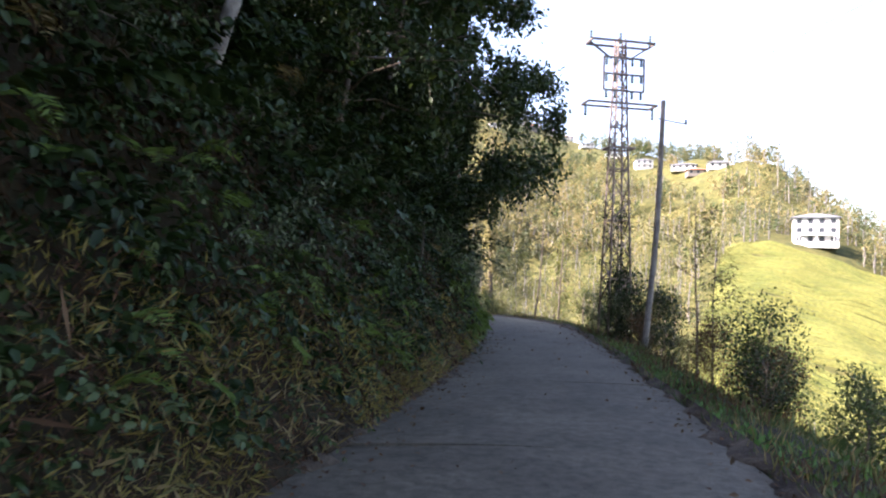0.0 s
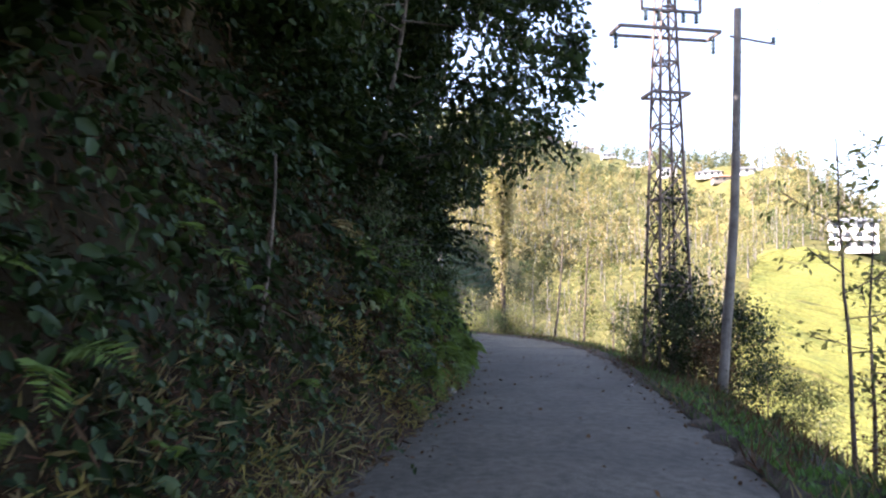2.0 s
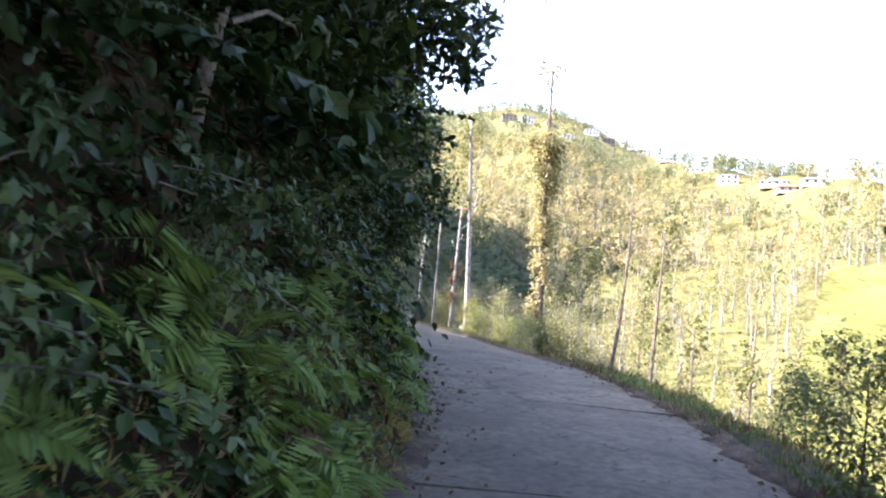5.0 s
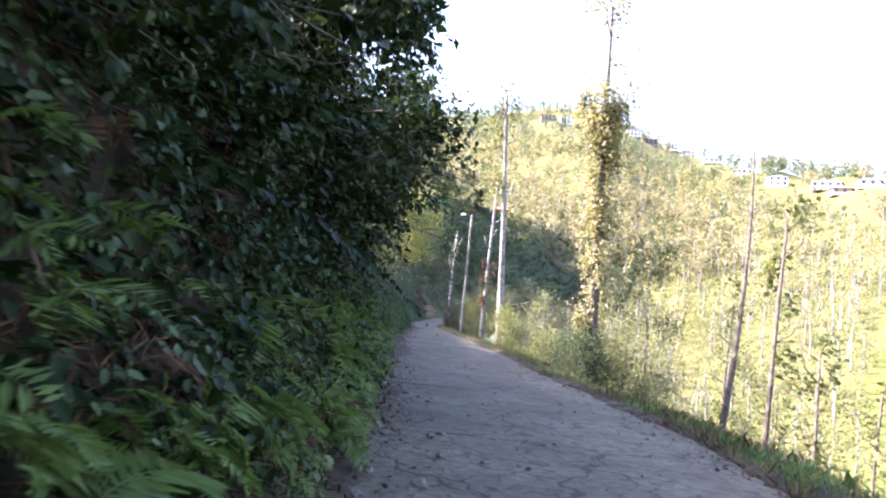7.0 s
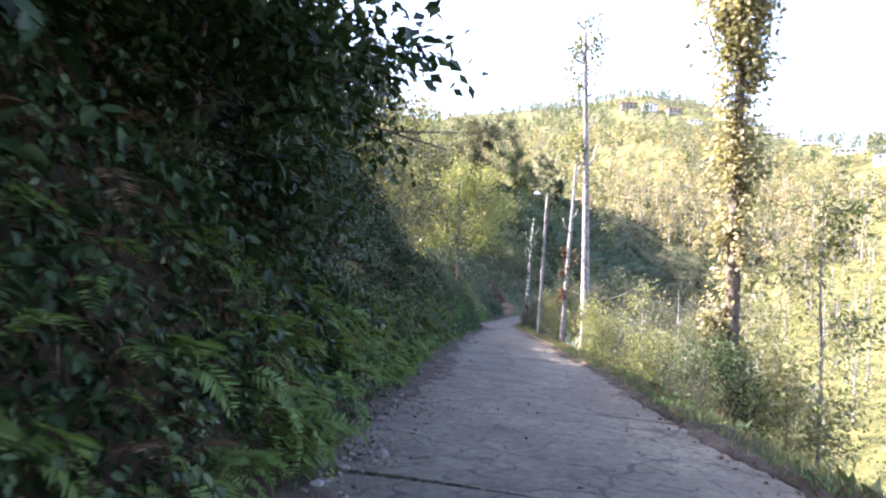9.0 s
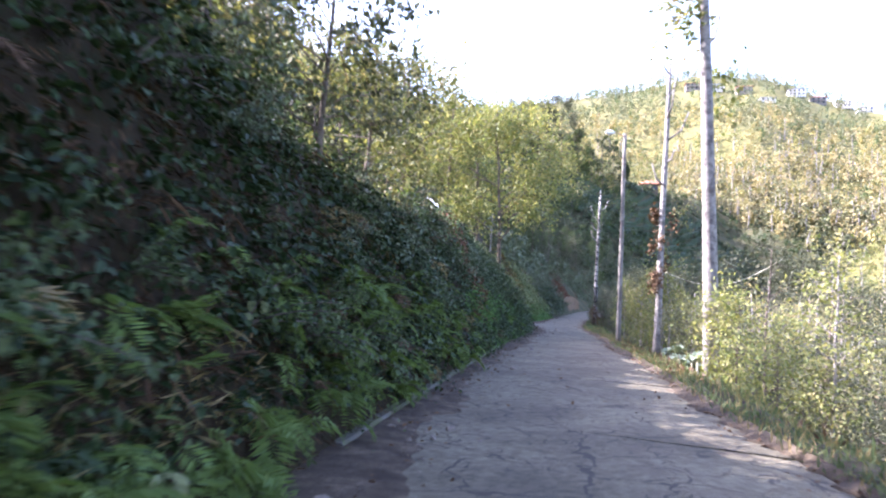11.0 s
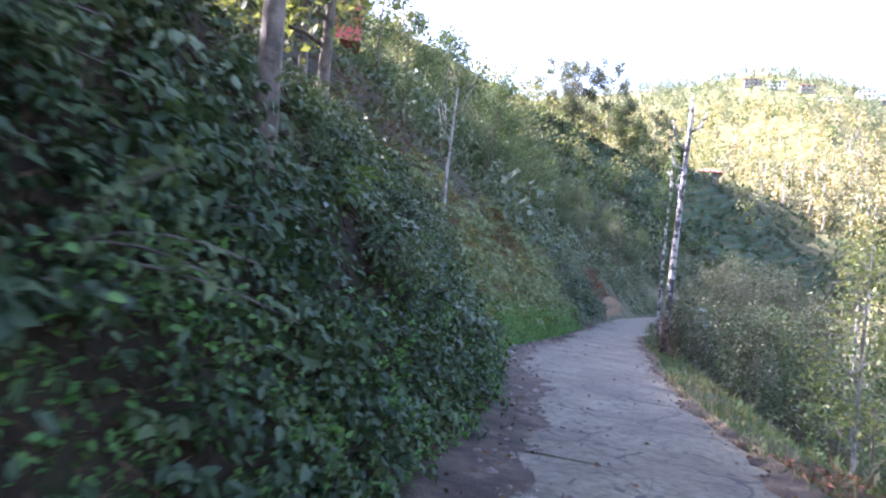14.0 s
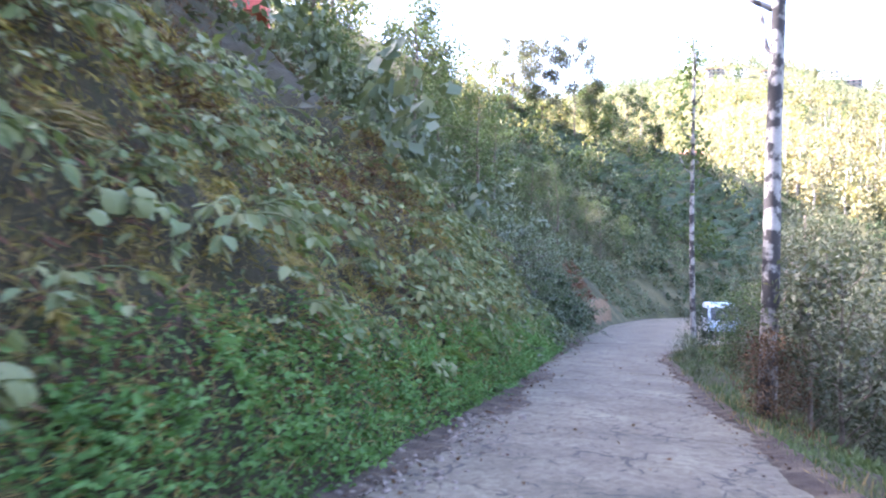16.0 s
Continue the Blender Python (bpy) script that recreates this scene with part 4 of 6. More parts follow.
# ---------------------------------------------------------------- trees
def make_tree(seed, name, label, mat, bark_mat, height, radius, first, reach, leaves, leaf, group="", lean=(0, 0), limbs=14, top=0.25,
              upward=0.5, spread=0.35, category="tree", fall=0.0, side=None, limit=None, cut=None):
    """A tapered, slightly crooked trunk with limbs and twigs, and leaves about the twigs."""
    r = np.random.default_rng(seed)
    e = thing(name, (0, 0, 0), label, category, group)
    n = 10
    t = np.linspace(0, 1, n)
    axis = np.stack([lean[0] * t * height + np.cumsum(r.normal(size=n) * height * 0.006) * t, lean[1] * t * height + np.cumsum(r.normal(size=n) * height * 0.006) * t, t * height], 1)
    rad = radius * (1 - t * (1 - top)) + radius * 0.35 * np.exp(-t * 18)
    g = Geo().tube([tuple(a) for a in axis], list(rad), 9)
    pos, along = [], []
    for k in range(limbs):
        f = first + (1 - first) * ((k + r.uniform(0, 0.8)) / limbs)
        b = np.array([np.interp(f, t, axis[:, i]) for i in range(3)])
        a = r.uniform(0, 2 * np.pi) if side is None else side + r.normal() * 0.75
        shape = np.sin(np.clip((f - first) / (1 - first) * 0.85 + 0.15, 0, 1) * np.pi) ** 0.6
        L = reach * (0.35 + 0.75 * shape) * r.uniform(0.7, 1.15)
        d = unit(np.array([np.cos(a), np.sin(a), upward + r.normal() * 0.2]))
        if limit is not None and b[0] + d[0] * L > limit:
            L = max(0.3, (limit - b[0]) / max(d[0], 0.05)) * 0.95
        s = np.linspace(0, 1, 6)
        c = b[None] + d[None] * (s * L)[:, None] + np.array([0, 0, -1.0])[None] * (s ** 2 * L * fall)[:, None] + np.cumsum(r.normal(size=(6, 3)) * L * 0.025, 0)
        rb = radius * (1 - f * (1 - top)) * 0.45
        g.tube([tuple(q) for q in c], list(np.linspace(rb, 0.008, 6)), 4, False)
        for j in range(3):
            fj = r.uniform(0.35, 0.95)
            bj = np.array([np.interp(fj, s, c[:, i]) for i in range(3)])
            dj = unit(d + r.normal(size=3) * 0.7)
            Lj = L * r.uniform(0.25, 0.5)
            cj = bj[None] + dj[None] * (np.linspace(0, 1, 3) * Lj)[:, None]
            g.tube([tuple(q) for q in cj], [rb * 0.4 + 0.004, rb * 0.25 + 0.003, 0.003], 3, False)
            m = leaves // (limbs * 4)
            w = r.uniform(0.1, 1.05, m)
            pos.append(bj[None] + dj[None] * (w * Lj)[:, None] + r.normal(size=(m, 3)) * spread)
            along.append(dj[None] * 0.5 + r.normal(size=(m, 3)) * 0.7 + np.array([0, 0, -0.3]))
        m = leaves // (limbs * 4)
        w = r.uniform(0.35, 1.05, m)
        pos.append(np.stack([np.interp(w, s, c[:, i]) for i in range(3)], 1) + r.normal(size=(m, 3)) * spread)
        along.append(d[None] * 0.5 + r.normal(size=(m, 3)) * 0.7 + np.array([0, 0, -0.3]))
    part("trunk", g, bark_mat, e)
    if leaves:
        pos, along = np.concatenate(pos), np.concatenate(along)
        if limit is not None:
            ok = (pos[:, 0] < limit + r.normal(size=len(pos)) * 0.06) & ((pos[:, 2] > 1.2) | (pos[:, 0] < limit - 1.2))
            ok &= (pos[:, 0] < limit - 1.6) | (pos[:, 1] < 0.9)
            pos, along = pos[ok], along[ok]
        if cut is not None:
            ok = cut(pos)
            pos, along = pos[ok], along[ok]
        L = r.uniform(leaf[0], leaf[1], len(pos))
        part("crown", (oval_mesh if limit is not None and limit > 3.2 else kite_mesh)("crown", pos, along, L, L * r.uniform(0.38, 0.6, len(pos)), mat), None, e)
    return e


def plant(ob, x, y, z=None, turn=0.0, scale=1.0, sink=0.12):
    ob.matrix_basis = pose(x, y, (land_at(x, y) if z is None else z) - sink, 0, 0, turn) @ Matrix.Scale(scale, 4)
    return ob


# dark trees that lean out over the road from the top of the bank
OVER = "trees overhanging the road"
for k, (y, v, h, reach, n) in enumerate([(2.5, 2.4, 7.0, 2.6, 14000), (7.5, 2.2, 7.5, 2.5, 18000), (12.5, 1.6, 7.0, 2.5, 22000), (17.0, 1.2, 6.5, 2.8, 26000), (20.5, 1.1, 6.2, 3.0, 26000),
                                         (24.0, 1.3, 3.3, 2.0, 11000), (28.0, 1.4, 2.3, 1.8, 9000), (31.5, 1.4, 2.8, 2.0, 11000), (34.0, 1.2, 4.2, 2.6, 15000), (36.5, 1.2, 3.9, 2.4, 12000), (38.5, 1.6, 2.8, 1.7, 5000), (42.5, 2.0, 2.6, 1.6, 4500),
                                         (46.5, 2.5, 2.4, 1.5, 4000), (5.0, 3.4, 7.5, 3.2, 9000), (10.0, 3.2, 7.5, 3.2, 9000), (15.0, 2.8, 8.0, 3.2, 9000), (1.0, 1.6, 5.0, 2.4, 7000), (10.5, 1.6, 5.2, 2.4, 8000)]):
    x = float(edge_l(y)) - v
    base = land_at(x, y) - 0.25 - float(road_z(y))
    held = None
    if y > 22:
        def held(p, v=v, base=base, reach_out=0.7 if y < 37 else 0.4, top_out=7.6 if y < 37 else 6.2):
            up, out = p[:, 2] + base, p[:, 0] - v
            return out < np.minimum(np.where(up < 2.6, -0.1, np.where(up < 3.4, reach_out, reach_out * 2)), (top_out - up) / 1.3)
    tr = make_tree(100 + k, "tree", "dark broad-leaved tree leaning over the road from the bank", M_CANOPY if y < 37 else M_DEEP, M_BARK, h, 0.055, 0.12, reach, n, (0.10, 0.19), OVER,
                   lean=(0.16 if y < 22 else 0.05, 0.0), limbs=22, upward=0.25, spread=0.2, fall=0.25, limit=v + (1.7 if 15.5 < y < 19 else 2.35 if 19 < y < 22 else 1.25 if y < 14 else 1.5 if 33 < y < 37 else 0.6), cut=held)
    plant(tr, x, y, sink=0.25)

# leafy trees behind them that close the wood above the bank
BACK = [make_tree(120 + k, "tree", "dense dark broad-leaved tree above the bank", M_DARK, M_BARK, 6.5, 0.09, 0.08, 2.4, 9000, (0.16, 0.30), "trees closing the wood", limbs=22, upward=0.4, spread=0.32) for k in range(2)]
for k, (y, v, sc) in enumerate([(-3.0, 3.6, 1.1), (1.0, 4.2, 1.0), (4.5, 3.6, 1.1), (8.0, 4.4, 1.1), (11.5, 3.8, 1.1), (15.0, 3.9, 1.15), (18.5, 3.4, 1.1), (22.0, 3.3, 0.65)]):
    o = BACK[k] if k < 2 else copy_thing(BACK[k % 2], Matrix())
    plant(o, float(edge_l(y)) - v, y, turn=77 * k, scale=sc, sink=0.3)

# sunlit trees along the crest and on the shelf above the bank
LIT = [make_tree(131, "tree", "sunlit yellow-green tree above the bank", M_YELLOW, M_BARK, 8.0, 0.12, 0.2, 2.1, 3800, (0.14, 0.26), "trees above the bank", limbs=18, spread=0.35),
       make_tree(132, "tree", "sunlit yellow-green tree above the bank", M_OLIVE, M_BARK, 9.0, 0.13, 0.22, 2.2, 4200, (0.14, 0.26), "trees above the bank", limbs=20, spread=0.38),
       make_tree(133, "tree", "green tree above the bank", M_GREEN, M_BARK, 7.0, 0.11, 0.15, 1.9, 3800, (0.13, 0.24), "trees above the bank", limbs=18, spread=0.35)]
for o in LIT:
    plant(o, -60, 60 + 6 * LIT.index(o), scale=1.2)
r5 = random.Random(5)
for k, (y, v, sc) in enumerate([(54, 9, 0.8), (80, 12, 1.1), (83, 12.5, 1.2), (86, 9.5, 1.0), (90, 12, 1.1), (94, 10, 0.9), (102, 9, 0.8), (107, 13, 1.1), (112, 10, 1.2), (118, 12, 1.2),
                             (123, 9, 1.2), (129, 11, 1.3), (134, 8, 1.1), (140, 13, 1.2), (147, 10, 1.1), (156, 9, 1.0), (166, 10, 1.1)]):
    # Past y 85 only the green crown: the hill's shade is put into colour.
    o = LIT[(k * 2 + k // 3) % 3] if y < 85 else LIT[2]
    plant(copy_thing(o, Matrix()), float(edge_l(y)) - v, y, turn=r5.uniform(0, 360), scale=sc)
for y, v, h, mt in [(50.0, 1.8, 3.6, M_OLIVE), (53.5, 1.8, 3.6, M_SHADEGREY), (57.0, 2.2, 3.2, M_OLIVE), (48.0, 3.0, 3.8, M_SHADEGREY)]:
    plant(make_tree(int(700 + y), "tree", "small grey-green tree half lit on the bank", mt, M_BARK, h, 0.06, 0.1, 1.7, 4500, (0.09, 0.18), "small trees on the bank", limbs=18, spread=0.22, lean=(0.06, 0),
                    cut=lambda p, v=v: p[:, 0] < v + 0.3), float(edge_l(y)) - v, y)
for x, y, k, sc in [(-13.8, 78.0, 1, 0.9), (-12.5, 79.5, 0, 0.85), (-14.5, 74.0, 1, 0.9), (-15.5, 83.0, 1, 0.9)]:
    plant(copy_thing(LIT[k], Matrix()), x, y, turn=70 * x, scale=sc)
big = make_tree(137, "tree", "wide tree with sunlit yellow-green leaves on the bank", M_YELLOW, M_BARK, 8.2, 0.1, 0.25, 3.6, 10000, (0.12, 0.24), "trees above the bank", limbs=24, upward=0.45, spread=0.35)
plant(big, -10.0, 75.2)

# young trees on the slope below the road
YOUNG = [make_tree(141 + k, "tree", lab, mt, M_GREY, h, 0.075, 0.25, rc, n, (0.12, 0.22), "young trees below the road", limbs=16, spread=0.32, upward=0.7)
         for k, (lab, mt, h, rc, n) in enumerate([("slender yellow-green young tree below the road", M_YELLOW, 8, 1.5, 2000), ("slender olive young tree below the road", M_OLIVE, 9, 1.4, 1900),
                                                  ("slender young tree with sparse yellow leaves", M_YELLOW, 7, 1.2, 900), ("young tree with thin olive leaves", M_OLIVE, 6, 1.5, 2200)])]
for k, o in enumerate(YOUNG):
    plant(o, 40 + 4 * k, 70)
SHADETREE = make_tree(148, "tree", "leafy grey-green tree on the slope below the road", M_SHADEGREY, M_BARK, 9, 0.1, 0.1, 2.6, 6500, (0.09, 0.18), "trees below the road", limbs=20, spread=0.4)
plant(SHADETREE, float(edge_r(97)) + 6, 97, scale=0.7)
r6 = random.Random(6)
k = 0
while k < 88:
    y, u = r6.uniform(28, 80), 1.6 + 26 * r6.random() ** 1.1
    x = float(edge_r(y)) + u
    if (y < 42 and u < 14) or (y < 60 and u < 4.0) or (62 < y < 88 and u < 3.0):
        continue
    # Where the slope lies in shade, the grey shade-coloured tree replaces the yellow-green ones.
    o = YOUNG[k % 4] if y < 62 or u > 14 else SHADETREE
    plant(copy_thing(o, Matrix()), x, y, turn=r6.uniform(0, 360), scale=r6.uniform(0.45, 0.75) + 0.012 * u)
    k += 1
for y, u, sc in [(92, 7, 0.9), (101, 8, 1.0), (105, 5, 0.8), (109, 9, 1.1), (113, 6, 0.95), (118, 8, 1.1), (124, 5, 1.0), (131, 7, 1.1), (139, 4, 1.0), (88, 9, 0.9), (103, 4.5, 1.1), (107, 6.5, 1.35), (112, 4.0, 1.2), (116, 5.5, 1.4), (121, 4, 1.25), (127, 5.0, 1.4)]:
    plant(copy_thing(SHADETREE, Matrix()), float(edge_r(y)) + u, y, turn=r6.uniform(0, 360), scale=sc * 0.66)

for k in range(20):
    y, v = r6.uniform(118, 205), r6.uniform(6, 46)
    o = (SHADETREE, LIT[2])[k % 2]
    plant(copy_thing(o, Matrix()), float(edge_l(y)) - v, y, turn=r6.uniform(0, 360), scale=r6.uniform(0.55, 1.0))

for y, u, sc in [(75.5, 2.6, 0.62), (77.5, 2.0, 0.55), (79.5, 2.4, 0.6), (82, 1.9, 0.45), (73.5, 3.4, 0.6), (69.5, 3.6, 0.55)] :
    plant(copy_thing(YOUNG[int(y) % 2 * 3], Matrix()), float(edge_r(y)) + u, y, turn=y * 41, scale=sc)

for k, (x, y, h) in enumerate([(-3.0, 78.0, 4.4), (-2.35, 75.2, 5.0), (0.2, 73.4, 4.2)]):
    plant(make_tree(145 + 7 * k, "tree", "young leafy tree catching the sun beside the road", M_YELLOW if k % 2 else M_OLIVE, M_GREY, h, 0.045, 0.12, 1.2, 1500, (0.10, 0.19), "sunlit trees beside the road", limbs=18, spread=0.22, upward=0.7), x, y)

# bushes in the shade below the road further on
SHADE = [make_tree(151 + k, "bush", "grey-green bush on the slope below the road", M_SHADEGREY if k else M_GREEN, M_BARK, 3.6, 0.05, 0.05, 1.5, 2600, (0.09, 0.18), "bushes below the road", limbs=18, upward=0.9, spread=0.3, category="bush") for k in range(2)]
for k, o in enumerate(SHADE):
    plant(o, float(edge_r(96 + 7 * k)) + 3.4, 96 + 7 * k)
for k in range(44):
    y = r6.uniform(84, 150)
    u = 1.8 + 10 * r6.random()
    plant(copy_thing(SHADE[k % 2], Matrix()), float(edge_r(y)) + u, y, turn=r6.uniform(0, 360), scale=r6.uniform(0.7, 1.3))

# trees and dark conifers on the crest of the spur
for x, y, h, rc, mt in [(-41.5, 217.5, 16.0, 4.6, M_SHADEGREY), (-36.5, 223.5, 20.0, 5.6, M_SHADEGREY), (-33.0, 228.0, 12.0, 3.6, M_GREEN), (-46.0, 212.0, 15.0, 4.6, M_FAROLIVE)]:
    plant(make_tree(int(900 + y), "tree", "round grey-green tree on the crest of the spur", mt, M_BARK, h, 0.16, 0.12, rc, 7000, (0.3, 0.55), "trees on the spur", limbs=22, spread=0.5), x, y)
for x, y, h, rc in [(-27.5, 236.5, 15.0, 3.0), (-25.0, 239.5, 13.5, 2.8), (-30.0, 233.0, 11.0, 2.6), (-22.5, 242.0, 6.5, 1.8)]:
    plant(make_tree(int(930 + y), "conifer", "dark conifer on the crest of the spur", M_DARK, M_BARK, h, 0.14, 0.08, rc, 4200, (0.22, 0.4), "conifers on the spur", limbs=26, upward=-0.1, spread=0.3, category="conifer"), x, y)


# ---------------------------------------------------------------- poles and the pylon
def strut(g, a, b, w=0.05):
    a, b = Vector(a), Vector(b)
    d = b - a
    m = d.to_track_quat("Z", "Y").to_matrix()
    g.box((a + b) / 2, (w, w, d.length), m)


def build_pylon():
    cx, cy, z0 = 5.45, 21.6, land_at(5.45, 21.6) - 0.2
    e = thing("lattice_pylon", (cx, cy, z0), "rusty steel lattice power pylon with crossarms, overgrown foot", "pylon")
    e.matrix_basis = pose(cx, cy, z0, 0, 0, 10)
    H = 9.3 - z0
    half = lambda z: 0.40 - 0.28 * min(z / 9.0, 1)
    for sx in (-1, 1):
        for sy in (-1, 1):
            g = Geo()
            strut(g, (sx * half(0), sy * half(0), 0), (sx * half(H), sy * half(H), H), 0.05)
            part("leg", g, M_STEEL, e, smooth=False)
    lv = [0.0]
    while lv[-1] < H - 0.5:
        lv.append(lv[-1] + 1.45 * half(lv[-1]) + 0.16)
    for k in range(len(lv) - 1):
        a, b = lv[k], min(lv[k + 1], H)
        ha, hb = half(a), half(b)
        for (p, q) in (((-1, -1), (1, -1)), ((1, -1), (1, 1)), ((1, 1), (-1, 1)), ((-1, 1), (-1, -1))):
            if k % 2:
                p, q = q, p
            g = Geo()
            strut(g, (p[0] * ha, p[1] * ha, a), (q[0] * hb, q[1] * hb, b), 0.028)
            part("brace", g, M_STEEL, e, smooth=False)
            if k % 3 == 2:
                g = Geo()
                strut(g, (p[0] * hb, p[1] * hb, b), (q[0] * hb, q[1] * hb, b), 0.04)
                part("rung", g, M_STEEL, e, smooth=False)
    zt = lambda z: z - z0
    def arm(z, w, drop=0.0, name="crossarm"):
        g = Geo()
        for s in (-0.28, 0.28):
            strut(g, (-w, s, zt(z)), (w, s, zt(z)), 0.06)
        for s in (-w, w):
            strut(g, (s, -0.28, zt(z)), (s, 0.28, zt(z)), 0.06)
        if drop:
            for s in (-1, 1):
                strut(g, (s * w, 0, zt(z)), (s * 0.3, 0, zt(z) - drop), 0.05)
        return part(name, g, M_STEEL, e, smooth=False)
    arm(7.18, 1.15)
    arm(5.78, 0.42, name="platform_frame")
    top = arm(9.16, 1.04, 0.5)
    g = Geo()
    for z in (7.56, 8.08, 8.61):
        strut(g, (-0.67, -0.3, zt(z)), (0.67, -0.3, zt(z)), 0.055)
    for s in (-0.67, 0.67):
        strut(g, (s, -0.3, zt(7.56)), (s, -0.3, zt(8.61)), 0.05)
    part("switch_frame", g, M_STEEL, e, smooth=False)

    def insulator(x, y, z, up):
        g = Geo()
        n = 9
        pts = [(x, y, z + up * 0.045 * i) for i in range(n)]
        g.tube(pts, [0.02 if i % 2 == 0 else 0.062 for i in range(n)], 8)
        part("insulator", g, M_CERAMIC, e)
    for x in (-1.13, 1.13):
        insulator(x, 0, zt(7.13), -1)
    for x in (-1.0, 0.0, 1.0):
        insulator(x, 0, zt(9.16), 1)
    for z in (7.56, 8.08, 8.61):
        for x in (-0.58, -0.28, 0.28, 0.58):
            insulator(x, -0.3, zt(z), -0.7)
    return e


build_pylon()


def pole_thing(name, label, base, tip, r0, r1, category="pole", mat=M_WOODPOLE, bend=0.0):
    e = thing(name, base, label, category)
    d = Vector(tip) - Vector(base)
    n = 9
    pts = []
    for i in range(n):
        t = i / (n - 1)
        q = d * t + Vector((bend * math.sin(t * math.pi), 0, 0)) + Vector((noise.noise((t * 3, base[1], 0.0)), noise.noise((t * 3, base[1], 5.0)), 0)) * 0.03
        pts.append(tuple(q))
    part("shaft", Geo().tube(pts, [r0 + (r1 - r0) * i / (n - 1) for i in range(n)], 10), mat, e)
    return e, d


e, d = pole_thing("utility_pole", "weathered leaning wooden utility pole by the road", (5.62, 19.1, land_at(5.62, 19.1) - 0.3), (6.12, 19.3, 6.75), 0.09, 0.065, bend=0.08)
g = Geo()
strut(g, d * 0.93 + Vector((-0.12, 0, 0)), d * 0.93 + Vector((0.75, 0.1, -0.12)), 0.03)
part("bracket", g, M_STEEL, e, smooth=False)
g = Geo()
g.tube([tuple(d * 0.93 + Vector((0.72, 0.1, -0.1 + 0.03 * i))) for i in range(5)], [0.02, 0.045, 0.02, 0.045, 0.02], 7)
part("insulator", g, M_CERAMIC, e)

e, d = pole_thing("street_lamp", "grey pole with a small street lamp at its top", (-4.3, 73.4, land_at(-4.3, 73.4) - 0.3), (-4.2, 73.6, 6.9), 0.105, 0.075)
g = Geo()
g.tube([tuple(d * 0.985), tuple(d * 0.985 + Vector((-0.25, -0.35, 0.12))), tuple(d * 0.985 + Vector((-0.42, -0.62, 0.08)))], [0.025, 0.022, 0.02], 6)
part("arm", g, M_STEEL, e)
lamp_head = part("lamp_head", Geo().tube([tuple(d * 0.985 + Vector((-0.36 - 0.06 * i, -0.52 - 0.09 * i, 0.09 - 0.01 * i))) for i in range(6)], [0.03, 0.08, 0.10, 0.10, 0.08, 0.03], 8), M_WHITE, e, "pale street lamp head")

# dead and bare trunks
pole_thing("dead_trunk", "thin dark dead trunk leaning by the road", (4.86, 36.6, land_at(4.86, 36.6) - 0.2), (5.42, 37.4, 4.85), 0.06, 0.018, "dead tree", M_BARK, 0.12)


def bare_tree(name, label, base, tip, r0, r1, mat, stubs, seed, ivy=None, group=""):
    r = random.Random(seed)
    e, d = pole_thing(name, label, base, tip, r0, r1, "tree", mat, r.uniform(-0.1, 0.1))
    for k in range(stubs):
        t = 0.55 + 0.45 * (k + 0.5) / stubs
        a = r.uniform(0, 6.28)
        L = r.uniform(0.5, 1.3)
        b = d * t
        o = Vector((math.cos(a), math.sin(a), 0))
        part("limb", Geo().tube([tuple(b), tuple(b + o * L * 0.5 + Vector((0, 0, L * 0.35))), tuple(b + o * L * 0.75 + Vector((0, 0, L)))], [r1 * 0.7, r1 * 0.5, r1 * 0.45], 6), mat, e)
    for lo, hi, n, rad, m, size in (() if not ivy else ivy if isinstance(ivy[0], tuple) else (ivy,)):
        q = np.random.default_rng(seed)
        m0 = max(10, n // 110)
        ct, ca = q.uniform(lo, hi, m0), q.uniform(0, 2 * np.pi, m0)
        cr, cs = rad * q.uniform(0.15, 0.75, m0), rad * q.uniform(0.25, 0.55, m0)
        pick = q.integers(0, m0, n)
        dv = np.array(d)
        a = ca[pick]
        p = dv[None] * ct[pick][:, None] + np.stack([np.cos(a) * cr[pick], np.sin(a) * cr[pick], 0 * a], 1) + q.normal(size=(n, 3)) * cs[pick][:, None] * np.array([0.55, 0.55, 1.0])
        al = np.stack([np.cos(a), np.sin(a), -0.6 + 0 * a], 1) + q.normal(size=(n, 3)) * 0.6
        L = q.uniform(*size, n)
        part("ivy", kite_mesh("ivy", p, al, L, L * 0.7, m), None, e, "ivy leaves round the trunk")
    return e


def down(x, y):
    return land_at(x, y) - 0.25


bare_tree("tree", "tall trunk wrapped in half-withered ivy, sunlit at the top", (3.35, 48.0, down(3.35, 48.0)), (3.2, 47.0, 11.4), 0.2, 0.04, M_BARK, 3, 61, ((0.02, 0.74, 7600, 0.62, M_IVY, (0.08, 0.17)), (0.62, 0.79, 2600, 1.0, M_IVY, (0.09, 0.18)), (0.95, 1.02, 500, 0.9, M_IVY, (0.09, 0.17))))
bare_tree("tree", "tall slender grey tree with a leafy top", (-0.8, 62.8, down(-0.8, 62.8)), (-1.4, 61.5, 13.0), 0.22, 0.07, M_GREY, 9, 62, (0.5, 1.03, 1500, 1.0, M_OLIVE, (0.11, 0.2)))
bare_tree("tree", "bare lopped grey trunk beside the road", (-2.65, 71.0, down(-2.65, 71.0)), (-2.35, 71.8, 9.2), 0.15, 0.07, M_GREY, 6, 64, (0.26, 0.5, 800, 0.5, M_BROWN, (0.08, 0.16)))
